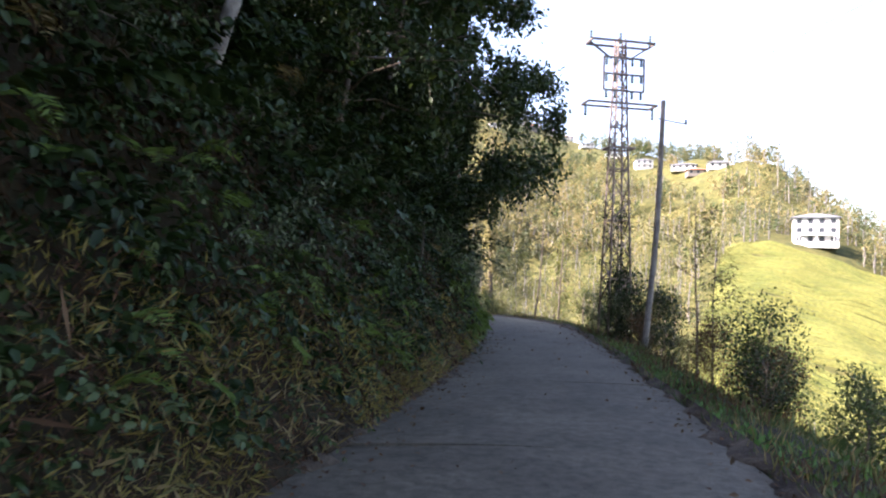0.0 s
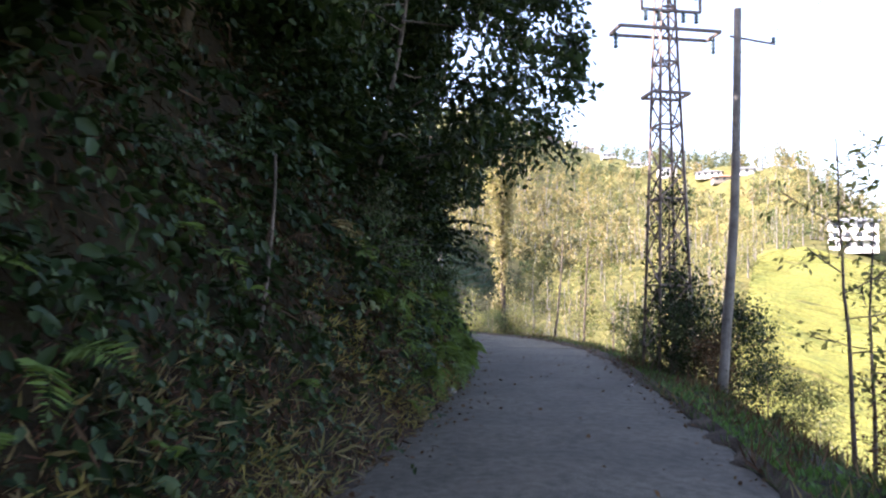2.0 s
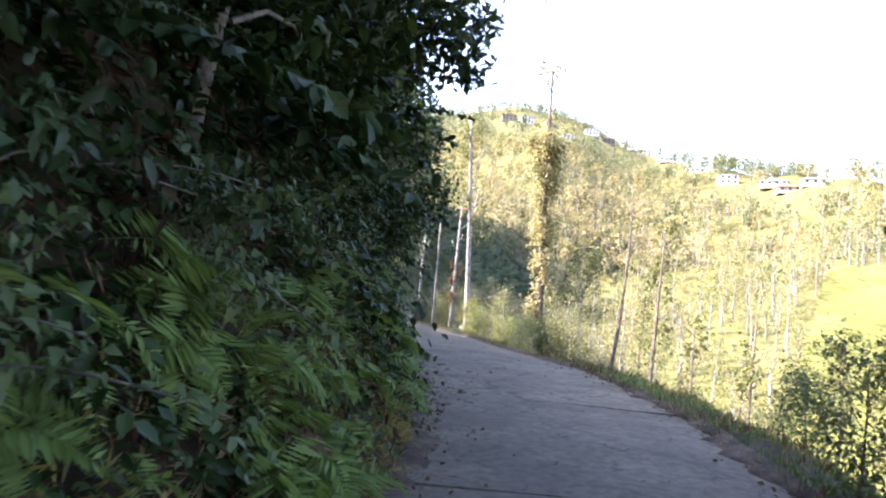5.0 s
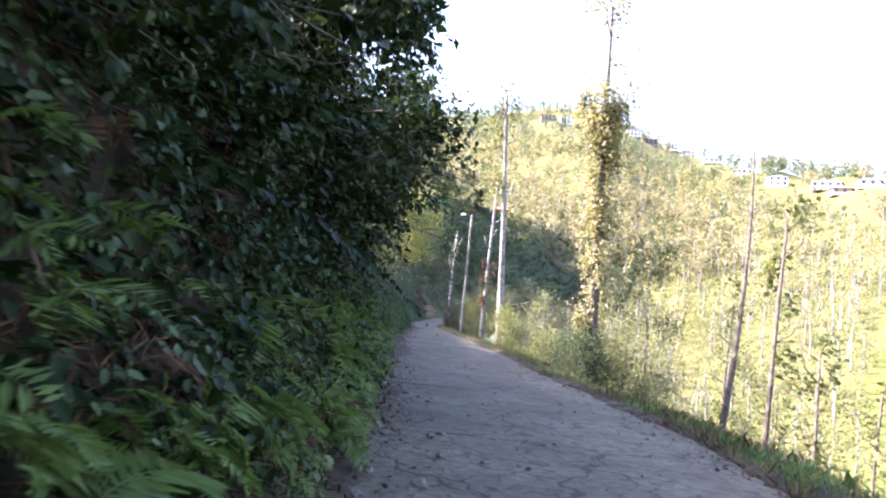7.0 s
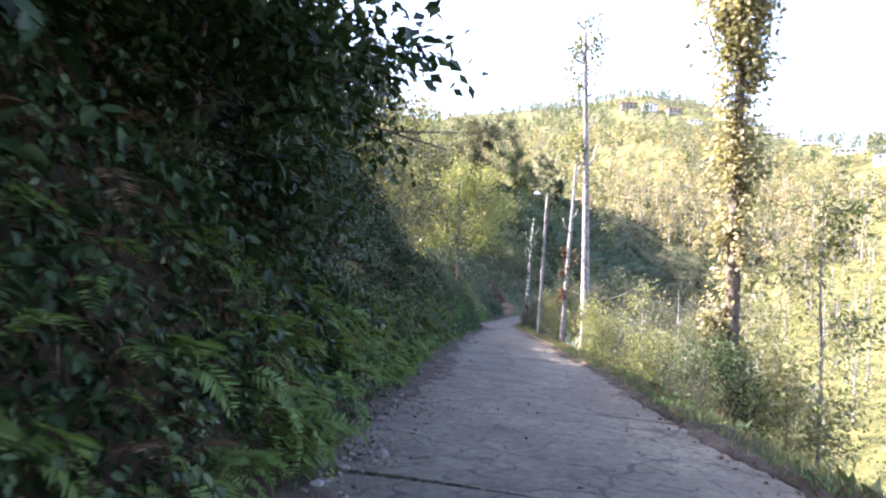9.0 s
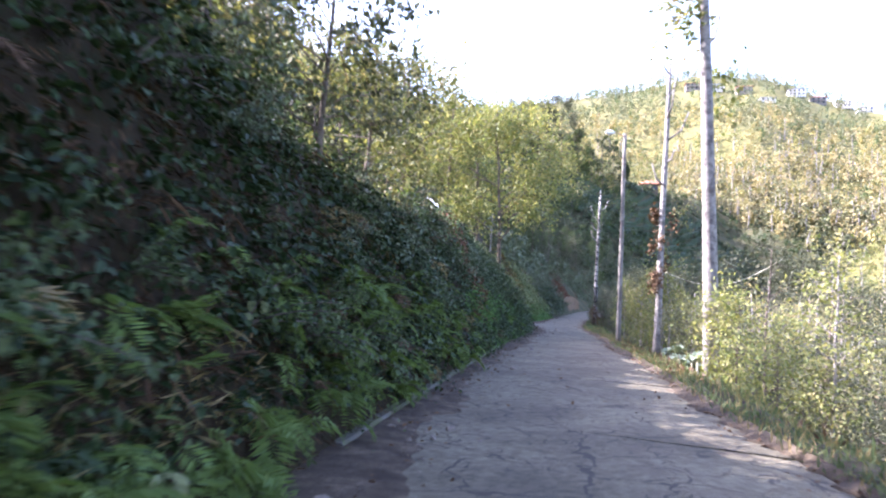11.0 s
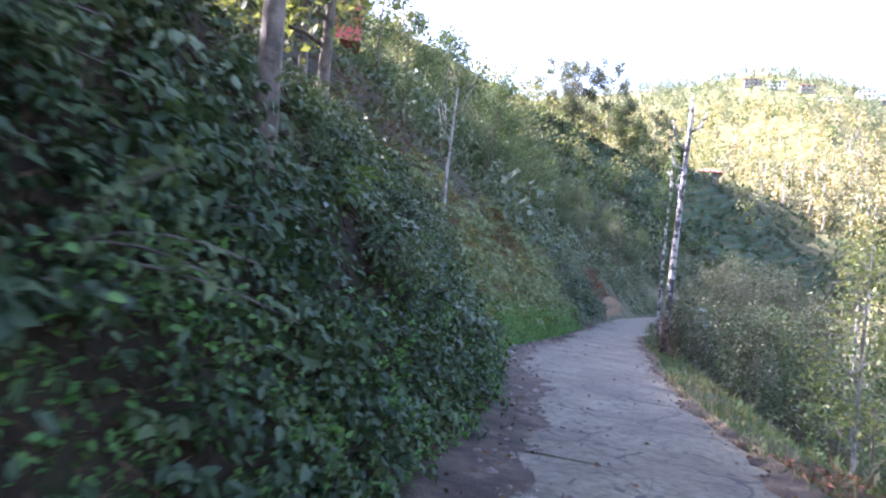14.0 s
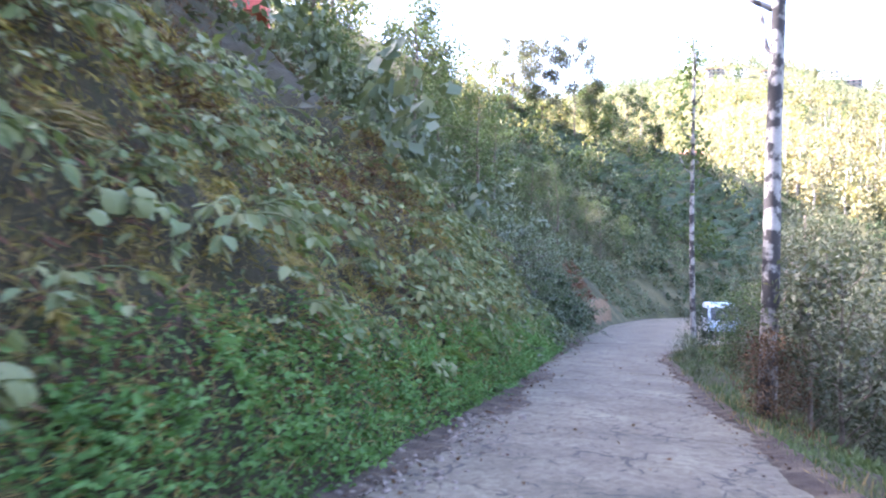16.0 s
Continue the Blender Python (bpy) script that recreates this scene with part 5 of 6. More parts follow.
bare_tree("tree", "lopped trunk with black and white spotted bark", (-9.35, 101.3, down(-9.35, 101.3)), (-9.0, 100.9, 7.4), 0.165, 0.09, M_BIRCH, 6, 65)
bare_tree("tree", "thin spotted trunk with a leafy top", (-10.9, 113.5, down(-10.9, 113.5)), (-10.8, 113.5, 7.2), 0.11, 0.05, M_BIRCH, 4, 66, (0.35, 1.05, 900, 0.9, M_GREEN, (0.12, 0.22)))
bare_tree("tree", "slim pale leaning tree on the bank", (-14.75, 89.5, down(-14.75, 89.5)), (-14.72, 89.6, 5.1), 0.06, 0.025, M_GREY, 6, 67)
bare_tree("tree", "slim pale tree on the bank", (-2.35, 6.5, down(-2.35, 6.5)), (-1.2, 6.4, 7.5), 0.08, 0.05, M_GREY, 2, 68)
bare_tree("tree", "slim pale stem on the bank", (-0.5, 12.0, down(-0.5, 12.0)), (-0.35, 11.9, 2.5), 0.022, 0.01, M_BARK, 0, 69)
for k, (x, y) in enumerate([(8.6, 43), (9.8, 40), (11.5, 46), (7.9, 49), (13, 41), (10.5, 52), (6.8, 40.5), (12, 36)]):
    h = 6 + (k * 37 % 30) / 10
    bare_tree("tree", "bare thin trunk with a few ragged leaves", (x, y, down(x, y)), (x + 0.3, y + 0.2, down(x, y) + h), 0.07, 0.03, M_BARK, 5, 70 + k, (0.3, 1.05, 420, 0.6, M_OLIVE, (0.12, 0.22)), "bare trunks below the road")

# saplings and bushes by the road in its first stretch
for k, (x, y, h) in enumerate([(5.45, 14.6, 4.0), (5.95, 15.1, 3.4)]):
    o = make_tree(160 + k, "sapling", "thin dark sapling with sparse drooping leaves", M_OLIVE, M_BARK, h, 0.03, 0.35, 0.8, 420, (0.06, 0.12), "saplings by the road", limbs=9, upward=0.35, spread=0.1, category="sapling")
    plant(o, x, y)
for k, (x, y, s, mt) in enumerate([(5.0, 10.6, 0.55, M_DARK), (5.3, 20.9, 0.48, M_DARK), (6.0, 22.4, 0.62, M_GREEN), (6.4, 21.0, 0.68, M_DARK), (5.1, 23.0, 0.45, M_GREEN), (6.9, 22.0, 0.7, M_DARK), (5.8, 21.4, 0.75, M_DARK), (6.3, 17.6, 0.4, M_OLIVE), (5.9, 20.2, 0.4, M_BROWN), (6.5, 27.5, 0.5, M_GREEN), (5.0, 12.6, 0.4, M_BROWN), (5.9, 12.2, 0.5, M_BROWN), (6.4, 13.4, 0.55, M_GREEN), (5.6, 9.0, 0.5, M_GREEN), (6.6, 10.6, 0.55, M_DARK), (7.2, 15.8, 0.6, M_GREEN), (5.5, 16.9, 0.35, M_DARK)]):
    o = make_tree(170 + k, "bush", "dark leafy bush at the edge of the road", mt, M_BARK, 3.0, 0.04, 0.04, 1.3, 3600, (0.07, 0.15), "bushes by the road", limbs=20, upward=0.9, spread=0.24, category="bush")
    plant(o, x, y, turn=40 * k, scale=s)
o = make_tree(181, "tree", "crooked vine and leaves over the pylon's foot", M_DARK, M_BARK, 4.4, 0.05, 0.05, 0.5, 1500, (0.06, 0.13), limbs=18, upward=1.2, spread=0.14)
plant(o, 5.6, 21.7)

# ---------------------------------------------------------------- verge, grass, fallen leaves, stones


def strip_spots(n, y0, y1, u0, u1, seed):
    r = np.random.default_rng(seed)
    y = r.uniform(y0, y1, n)
    x = edge_r(y) + u0 + (u1 - u0) * r.uniform(0, 1, n) ** 1.2
    return r, np.stack([x, y, land(x, y)], 1)


def verge(name, label, mat, n, y0, y1, u0, u1, size, wide, seed, lean=0.5, category="grass", patch=None):
    r, p = strip_spots(n, y0, y1, u0, u1, seed)
    if patch is not None:
        p = p[fbm(p[:, 0], p[:, 1], patch[0], 2) > patch[1]]
    n = len(p)
    L = r.uniform(*size, n)
    al = r.normal(size=(n, 3)) * lean + np.array([0, 0, 1.0])
    return tagged(new(name, kite_mesh(name, p, al, L, L * wide, mat)), label, category, kind="stuff")


verge("grass", "short green grass on the verge", M_GREEN, 36000, -6, 135, -0.05, 1.9, (0.06, 0.22), 0.09, 81)
verge("grass", "dry yellowish grass on the verge", M_STRAW, 20000, -6, 135, 0.0, 2.4, (0.08, 0.26), 0.08, 82, patch=(2.0, -0.1))
verge("weeds", "low green weeds on the verge", M_GREEN, 22000, -6, 135, 0.2, 3.2, (0.06, 0.14), 0.55, 83, 0.9, "weeds", (1.6, 0.0))
verge("weeds", "leafy green weeds on the verge", M_NETTLE, 9000, 2, 40, 0.15, 2.2, (0.06, 0.13), 0.55, 87, 0.8, "weeds", (1.2, 0.0))
verge("grass", "withered brown grass on the verge", M_BROWN, 9000, 0, 40, 0.0, 2.2, (0.1, 0.3), 0.08, 88, 0.6, patch=(1.5, 0.1))
verge("brush", "tangled olive brush on the slope below the road", M_OLIVE, 21000, 0, 62, 1.4, 22, (0.18, 0.45), 0.35, 84, 0.8, "brush", (3.0, -0.2))
# Same brush past y 60, in the leaf colour that carries shade.
verge("brush", "tangled grey-green brush on the slope below the road", M_SHADEGREY, 24000, 60, 140, 1.4, 18, (0.18, 0.45), 0.35, 89, 0.8, "brush", (3.0, -0.3))
verge("brush", "tangled green brush on the slope below the road", M_GREEN, 28000, 0, 140, 1.2, 14, (0.14, 0.38), 0.4, 85, 0.8, "brush", (2.4, 0.1))
verge("brush", "withered brown brush on the slope below the road", M_BROWN, 16000, 0, 120, 0.9, 8, (0.1, 0.3), 0.2, 86, 0.7, "brush", (1.7, 0.3))


def litter_leaves():
    r = np.random.default_rng(91)
    n = 5200
    y = r.uniform(-4, 125, n)
    el, er = edge_l(y), edge_r(y)
    s = np.where(r.uniform(0, 1, n) < 0.55, np.abs(r.normal(size=n)) * 0.09, np.where(r.uniform(0, 1, n) < 0.75, 1 - np.abs(r.normal(size=n)) * 0.06, r.uniform(0, 1, n)))
    x = el + (er - el) * np.clip(s, -0.02, 1.03)
    z = road_z(y) + 0.035 + 0.03 * (1 - (2 * s - 1) ** 2)
    al = r.normal(size=(n, 3)) * np.array([1, 1, 0.25])
    L = r.uniform(0.03, 0.09, n)
    tagged(new("fallen_leaves", kite_mesh("fallen_leaves", np.stack([x, y, z], 1), al, L, L * 0.6, M_BROWN)), "brown fallen leaves along the road edges", "leaves", kind="stuff")


litter_leaves()


def pebble(seed, r0):
    r = random.Random(seed)
    bm = bmesh.new()
    bmesh.ops.create_icosphere(bm, subdivisions=1, radius=r0)
    for v in bm.verts:
        v.co *= r.uniform(0.7, 1.25)
        v.co.z *= 0.6
    me = bpy.data.meshes.new("stone")
    bm.to_mesh(me)
    bm.free()
    me.materials.append(M_STONE)
    return me


STONES = [pebble(k, 0.09) for k in range(4)]


def rubble():
    """Broken stones and clods along the inner edge of the road."""
    r = random.Random(92)
    v, f = [], []
    for k in range(4200):
        y = r.choice([r.uniform(24, 52), r.uniform(54, 100), r.uniform(76, 100)])
        x = float(edge_l(y)) + abs(r.gauss(0, 0.5))
        q = STONES[r.randrange(4)]
        s = r.uniform(0.1, 0.6) * (1.6 if r.random() < 0.1 else 0.75)
        m = pose(x, y, float(road_z(y)) + 0.01 + 0.02 * s, r.uniform(0, 40), r.uniform(0, 40), r.uniform(0, 360)) @ Matrix.Scale(s, 4)
        o = len(v)
        v.extend(tuple(m @ c.co) for c in q.vertices)
        f.extend(tuple(o + i for i in p.vertices) for p in q.polygons)
    me = bpy.data.meshes.new("rubble")
    me.from_pydata(v, [], f)
    me.materials.append(M_RUBBLE)
    tagged(new("rubble", me), "broken stones and clods at the road's inner edge", "rubble", kind="stuff")


rubble()
for k, (x, y, s) in enumerate([(-1.05, 31.9, 1.0), (-0.6, 30.8, 0.7), (-12.0, 88.5, 1.4), (-11.4, 86.9, 1.1), (-15.9, 117.5, 0.9), (3.9, 18.4, 0.7), (-12.9, 91.5, 1.2), (0.9, 17.3, 1.3), (-1.2, 36.6, 0.8)]):
    o = tagged(new("stone", STONES[k % 4]), "pale loose stone at the edge of the road", "stone", "stones by the road")
    o.matrix_basis = pose(x, y, float(road_z(y)) + 0.05 * s, 0, 0, 40 * k) @ Matrix.Scale(s, 4)

# ---------------------------------------------------------------- far side of the valley


def polar(az, d):
    a = np.radians(az)
    return d * np.sin(a), 40 + d * np.cos(a)


HOUSES = [(33.4, 222, 13, 10, 3, 0), (9.2, 690, 13, 10, 2, 0), (10.6, 680, 12, 9, 2, 1), (14.8, 545, 14, 9, 1, 0), (21.0, 420, 15, 10, 1, 0), (22.2, 400, 12, 9, 1, 2),
          (-1.0, 640, 14, 10, 2, 2), (0.6, 650, 13, 9, 2, 0), (2.6, 640, 12, 9, 2, 2), (4.2, 600, 11, 9, 1, 0), (6.2, 640, 13, 9, 2, 0), (7.6, 650, 12, 9, 2, 2), (12.4, 600, 12, 9, 1, 0), (17.5, 470, 12, 9, 2, 0), (24.0, 390, 12, 8, 1, 0)]
HOME = np.array([(d * math.sin(radians(a)), 40 + d * math.cos(radians(a))) for a, d, *rest in HOUSES])


def clear_of_houses(x, y):
    ok = np.ones(len(x), bool)
    for hx, hy in HOME:
        k = math.hypot(hx, hy - 40)
        ux, uy = hx / k, (hy - 40) / k
        along, across = (x - hx) * ux + (y - hy) * uy, np.abs((x - hx) * uy - (y - hy) * ux)
        ok &= ~((across < 13) & (along > -60) & (along < 10))
    return ok


WOODS = []


def woods(name, label, mat, n, az0, az1, d0, d1, tall, per, size, seed, field=True):
    r = np.random.default_rng(seed)
    az = r.uniform(az0, az1, n)
    ds = np.interp(az, sky_az, sky_ds) * 1.02
    d = d0 + (np.minimum(d1, ds) - d0) * r.uniform(0, 1, n) ** 0.85
    x, y = polar(az, d)
    open_field = ((az > 26.5) & (d > 70) & (d < 208)) | ((fbm(x, y, 45.0, 2) > 1.15) & (d < 450))
    ok = (~open_field if field else np.ones(n, bool)) & ((x > edge_r(y) + np.where(y > 105, 9, 24)) | (y > 360)) & clear_of_houses(x, y)
    x, y, d = x[ok], y[ok], d[ok]
    z = land(x, y)
    n = len(x)
    h = r.uniform(tall[0], tall[1], n)
    WOODS.append((x, y, z, h, d))
    w = h * r.uniform(0.2, 0.36, n)
    crowns(name, label, mat, x, y, z, h, w, per, 0.72 * r.uniform(size[0], size[1], n) * np.clip(d / 420, 0.38, 1.0), r)


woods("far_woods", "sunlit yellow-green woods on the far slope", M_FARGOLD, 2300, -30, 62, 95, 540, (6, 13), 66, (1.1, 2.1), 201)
woods("far_woods", "olive woods on the far slope", M_FAROLIVE, 2000, -30, 62, 95, 900, (5, 12), 66, (1.1, 2.1), 202)
woods("far_woods", "green woods on the far slope", M_GREEN, 1300, -30, 62, 95, 900, (6, 13), 66, (1.0, 2.0), 203)
woods("valley_woods", "sunlit trees in the valley", M_YELLOW, 330, -14, 60, 52, 230, (6, 11), 150, (0.8, 1.6), 204)
woods("valley_woods", "olive trees in the valley", M_OLIVE, 330, -14, 60, 52, 230, (6, 11), 150, (0.8, 1.6), 205)
woods("ridge_woods", "trees along the far ridge", M_FAROLIVE, 520, -30, 40, 380, 900, (8, 17), 60, (0.9, 1.8), 206, False)
# Bluish leaves on the high slope put the haze of distance into colour.
woods("ridge_woods", "woods high on the far slope, bluish with haze", M_BLUE, 900, -24, 24, 470, 900, (8, 15), 60, (1.0, 2.0), 208, False)


def wood_trunks():
    """The grey trunks of the woods, seen between their leaves."""
    g = Geo()
    r = random.Random(207)
    for xs, ys, zs, hs, ds in WOODS:
        for x, y, z, h, d in zip(xs, ys, zs, hs, ds):
            if d < 420 and r.random() < 0.32:
                w = 0.12 + 0.0006 * d
                g.tube([(x, y, z - 0.5), (x + r.gauss(0, 0.2), y, z + h * 0.5), (x + r.gauss(0, 0.4), y, z + h * r.uniform(0.8, 1.15))], [w, w * 0.8, w * 0.3], 4, False)
    tagged(new("wood_trunks", g.mesh("wood_trunks", M_GREY)), "pale grey trunks of the woods in the valley", "woods", kind="stuff")




def hill_woods(name, label, mat, n, y0, y1, v0, v1, tall, per, size, seed):
    r = np.random.default_rng(seed)
    y = r.uniform(y0, y1, n)
    x = edge_l(y) - r.uniform(v0, v1, n)
    z = land(x, y)
    h = r.uniform(tall[0], tall[1], n)
    along, across = (x + 7) * -0.6 + (y - 75) * 0.8, np.abs((x + 7) * 0.8 + (y - 75) * 0.6)
    ok = (across > 7) | (along < 45) | (along > 112)
    x, y, z, h = x[ok], y[ok], z[ok], h[ok]
    crowns(name, label, mat, x, y, z, h, h * r.uniform(0.34, 0.55, len(x)), per, size, r, 0.05)


hill_woods("hill_bushes", "green bushes over the hillside", M_GREEN, 420, 60, 215, 12, 64, (1.2, 3.5), 90, (0.28, 0.55), 211)
hill_woods("hill_bushes", "bluish bushes over the hillside", M_BLUE, 560, 100, 215, 3, 60, (1.2, 3.6), 90, (0.28, 0.55), 212)
hill_woods("hill_bushes", "low dark green bushes over the spur", M_DEEP, 900, 178, 292, -3, 56, (0.8, 2.2), 60, (0.25, 0.5), 219)
hill_woods("hill_bushes", "low grey-green bushes over the spur", M_SHADEGREY, 420, 178, 290, -3, 50, (0.8, 2.4), 60, (0.25, 0.5), 220)
hill_woods("hill_woods", "sunlit trees high on the hillside", M_OLIVE, 150, 60, 260, 24, 90, (5, 11), 200, (0.35, 0.7), 213)
hill_woods("hill_woods", "trees high on the hillside", M_GREEN, 90, -20, 240, 18, 70, (5, 9), 200, (0.3, 0.6), 214)


def corridor_woods(name, label, mat, n, tall, per, size, seed):
    """Trees over the gap between the spur and the valley."""
    r = np.random.default_rng(seed)
    y = r.uniform(196, 345, n)
    x = edge_l(y) + r.uniform(-3, 12, n)
    z = land(x, y)
    h = r.uniform(tall[0], tall[1], n)
    crowns(name, label, mat, x, y, z, h, h * r.uniform(0.22, 0.38, n), per, size, r, 0.05)


def behind_spur(name, label, mat, n, seed):
    r = np.random.default_rng(seed)
    y, x = r.uniform(266, 400, n), r.uniform(-20, 70, n)
    ok = (x > edge_l(y) - 62) & (y > 284 - np.clip(x, -10, 30) * 0.55)
    x, y = x[ok], y[ok]
    n, per = len(x), 64
    z, h = land(x, y), r.uniform(4, 9, n)
    WOODS.append((x, y, z, h, h * 0 + 300))
    crowns(name, label, mat, x, y, z, h, h * r.uniform(0.2, 0.34, n), per, (0.6, 1.1), r, 0.05)


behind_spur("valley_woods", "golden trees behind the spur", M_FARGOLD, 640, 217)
behind_spur("valley_woods", "olive trees behind the spur", M_FAROLIVE, 520, 218)
corridor_woods("valley_woods", "low grey-green trees beside the spur", M_SHADEGREY, 160, (2, 5), 110, (0.4, 0.8), 215)


wood_trunks()


def tea_rows():
    """Clipped tea hedges in rows along the far slope."""
    r = np.random.default_rng(221)
    g = Geo()
    for d in np.arange(72, 210, 2.3):
        az = np.arange(26.5, 66, 1.4 * 100 / d)
        az = az + r.normal(size=len(az)) * 0.1
        x, y = polar(az, d + fbm(az, d + 0 * az, 6.0, 2) * 1.5)
        z = land(x, y)
        rows = []
        for k in range(len(az)):
            o = np.array([x[k], y[k] - 40, 0]) / d
            w, h = 0.72 + 0.06 * r.normal(), 1.2 + 0.12 * r.normal()
            c = np.array([x[k], y[k], z[k]])
            rows.append([c - o * w - [0, 0, 0.3], c - o * w * 0.85 + [0, 0, h * 0.75], c + [0, 0, h + 0.1 * r.normal()], c + o * w * 0.85 + [0, 0, h * 0.75], c + o * w - [0, 0, 0.3]])
        if len(rows) > 1:
            g.grid(rows)
    ob = new("tea_rows", g.mesh("tea_rows", M_TEA))
    tagged(ob, "rows of clipped yellow-green tea bushes on the slope", "tea field", kind="stuff")
    g = Geo()
    for v in np.arange(10, 54, 1.9):
        y = np.arange(205 + 6 * r.random(), 244 + 16 * r.random(), 2.2)
        x = edge_l(y) - v - fbm(y, y * 0 + v, 9.0, 2) * 0.8
        z = land(x, y)
        rows = []
        for k in range(len(y)):
            h = 0.5 + 0.1 * r.normal()
            rows.append([(x[k] + 0.8, y[k], z[k] - 0.7), (x[k] + 0.65, y[k], z[k] + h * 0.5), (x[k], y[k], z[k] + h), (x[k] - 0.7, y[k], z[k] + h), (x[k] - 0.8, y[k], z[k])])
        g.grid(rows)
    tagged(new("tea_rows", g.mesh("tea_rows", M_TEASHADE)), "rows of tea bushes on the shaded spur, darkened in colour", "tea field", kind="stuff")


def make_tea(name, a, b0, c):
    m, nt, b = shader(name, 0.7)
    n1, n2, n3 = tex_noise(nt, 0.12, 3), tex_noise(nt, 1.3, 5), tex_noise(nt, 7.0, 3)
    col = tint(nt, n1, [(0.35, a), (0.55, b0), (0.7, c)])
    col = blend(nt, 0.7, col, tint(nt, n2, [(0.3, (0.4, 0.42, 0.35)), (0.65, (1, 1, 1))]), "MULTIPLY")
    nt.links.new(blend(nt, 0.5, col, tint(nt, n3, [(0.3, (0.4, 0.45, 0.35)), (0.65, (1, 1, 1))]), "MULTIPLY"), b.inputs["Base Color"])
    relief(nt, b, n3, 0.9, 0.25)
    return m


M_TEA = make_tea("tea_bushes", (0.13, 0.145, 0.035), (0.18, 0.18, 0.045), (0.145, 0.152, 0.038))
# Darker copy of the tea colour that stands in for shade on the spur.
M_TEASHADE = make_tea("tea_bushes_shaded", (0.03, 0.05, 0.018), (0.045, 0.07, 0.025), (0.035, 0.055, 0.02))
tea_rows()


def house(x, y, turn, w, dp, storeys, label, wall_mat, roof_mat, eave=0.8, rise=1.6, sink=1.2):
    z = land_at(x, y) - sink
    e = thing("house", (x, y, z), label, "house", "houses on the slopes")
    e.matrix_basis = pose(x, y, z, 0, 0, turn)
    h = 2.9 * storeys + sink
    part("wall", Geo().box((0, 0, h / 2), (w, dp, h)), wall_mat, e, smooth=False)
    g = Geo()
    a, b = w / 2 + eave, dp / 2 + eave
    rdg = max(w / 2 - dp / 2, 0.5)
    g.v = [(-a, -b, h), (a, -b, h), (a, b, h), (-a, b, h), (-rdg, 0, h + rise), (rdg, 0, h + rise), (-a, -b, h - 0.18), (a, -b, h - 0.18), (a, b, h - 0.18), (-a, b, h - 0.18)]
    g.f = [(0, 1, 5, 4), (1, 2, 5), (2, 3, 4, 5), (3, 0, 4), (0, 6, 7, 1), (1, 7, 8, 2), (2, 8, 9, 3), (3, 9, 6, 0), (9, 8, 7, 6)]
    part("roof", g, roof_mat, e, smooth=False)
    nw = max(2, int(w / 3.2))
    for s in range(storeys):
        for k in range(nw):
            px = -w / 2 + w * (k + 0.5) / nw
            for sg in (-1, 1):
                part("window", Geo().box((px, sg * (dp / 2 + 0.01), sink + 2.9 * s + 1.6), (1.5, 0.08, 1.6)), M_GLASS, e, smooth=False)
        for sg in (-1, 1):
            part("window", Geo().box((sg * (w / 2 + 0.01), 0, sink + 2.9 * s + 1.6), (0.08, 1.2, 1.3)), M_GLASS, e, smooth=False)
    if storeys > 1:
        g = Geo().box((0, -dp / 2 - 0.7, sink + 2.85), (w * 0.8, 1.4, 0.16))
        for px in (-w * 0.38, 0, w * 0.38):
            g.box((px, -dp / 2 - 1.3, sink + 1.4), (0.22, 0.22, 2.8))
        part("balcony", g, wall_mat, e, smooth=False)
    return e


for az, dd, w, dp, st, c in HOUSES:
    hx, hy = polar(np.array(az), np.array(float(dd)))
    house(float(hx), float(hy), -az + 12 - 3 * (w - 12), w, dp, st, ("white plastered village house on the slope", "white house with a red tiled roof on the slope", "grey village house on the slope")[c],
          (M_WHITE, M_WHITE, M_STONE)[c], (M_ROOF, M_ROOFRED, M_ROOFRED)[c])
M_REDWALL = plain("red_wall", (0.45, 0.10, 0.08), 0.8, 0, 3, 0.25)
house(-63.5, 150, 33, 12, 8, 2, "house with red painted walls high on the hillside", M_REDWALL, M_ROOF)
house(-16.5, 256, 10, 4.5, 4.5, 1, "small dark wooden hut on the spur", M_BARK, M_ROOFRED, 0.9, 1.3)


# ---------------------------------------------------------------- small things by the road
def make_collard(seed):
    r = random.Random(seed)
    e = thing("collard_plant", (0, 0, 0), "tall collard plant with pale sunlit leaves on a bare stalk", "plant", "collard plants by the road")
    h = r.uniform(0.55, 0.85)
    lean = Vector((r.uniform(-0.2, 0.2), r.uniform(-0.1, 0.1), 0))
    part("stalk", Geo().tube([tuple(lean * t + Vector((0, 0, h * t))) for t in (0, 0.35, 0.7, 1.0)], [0.03, 0.026, 0.024, 0.018], 7), M_PALESTALK, e)
    for k in range(9):
        a, tilt = k * 2.4 + r.uniform(-0.3, 0.3), r.uniform(-0.1, 0.9)
        R = r.uniform(0.16, 0.26)
        rows = []
        for i in range(5):
            t = i / 4
            w = 0.55 * R * math.sin(max(0.08, min(t * 0.95 + 0.05, 0.98)) * math.pi) ** 0.6
            c = Vector((R * t * 1.3, 0, 0.10 * math.sin(t * 2.6) - 0.05 * t))
            rows.append([tuple(c + Vector((0, w * s, 0.03 * abs(s) + 0.015 * math.sin(7 * t + 4 * s)))) for s in (-1, -0.5, 0, 0.5, 1)])
        leaf = part("leaf", Geo().grid(rows), M_PALE, e)
        leaf.matrix_basis = Matrix.Translation(lean * 0.95 + Vector((0, 0, h * r.uniform(0.85, 1.0)))) @ pose(0, 0, 0, 0, -math.degrees(tilt), math.degrees(a))
    return e


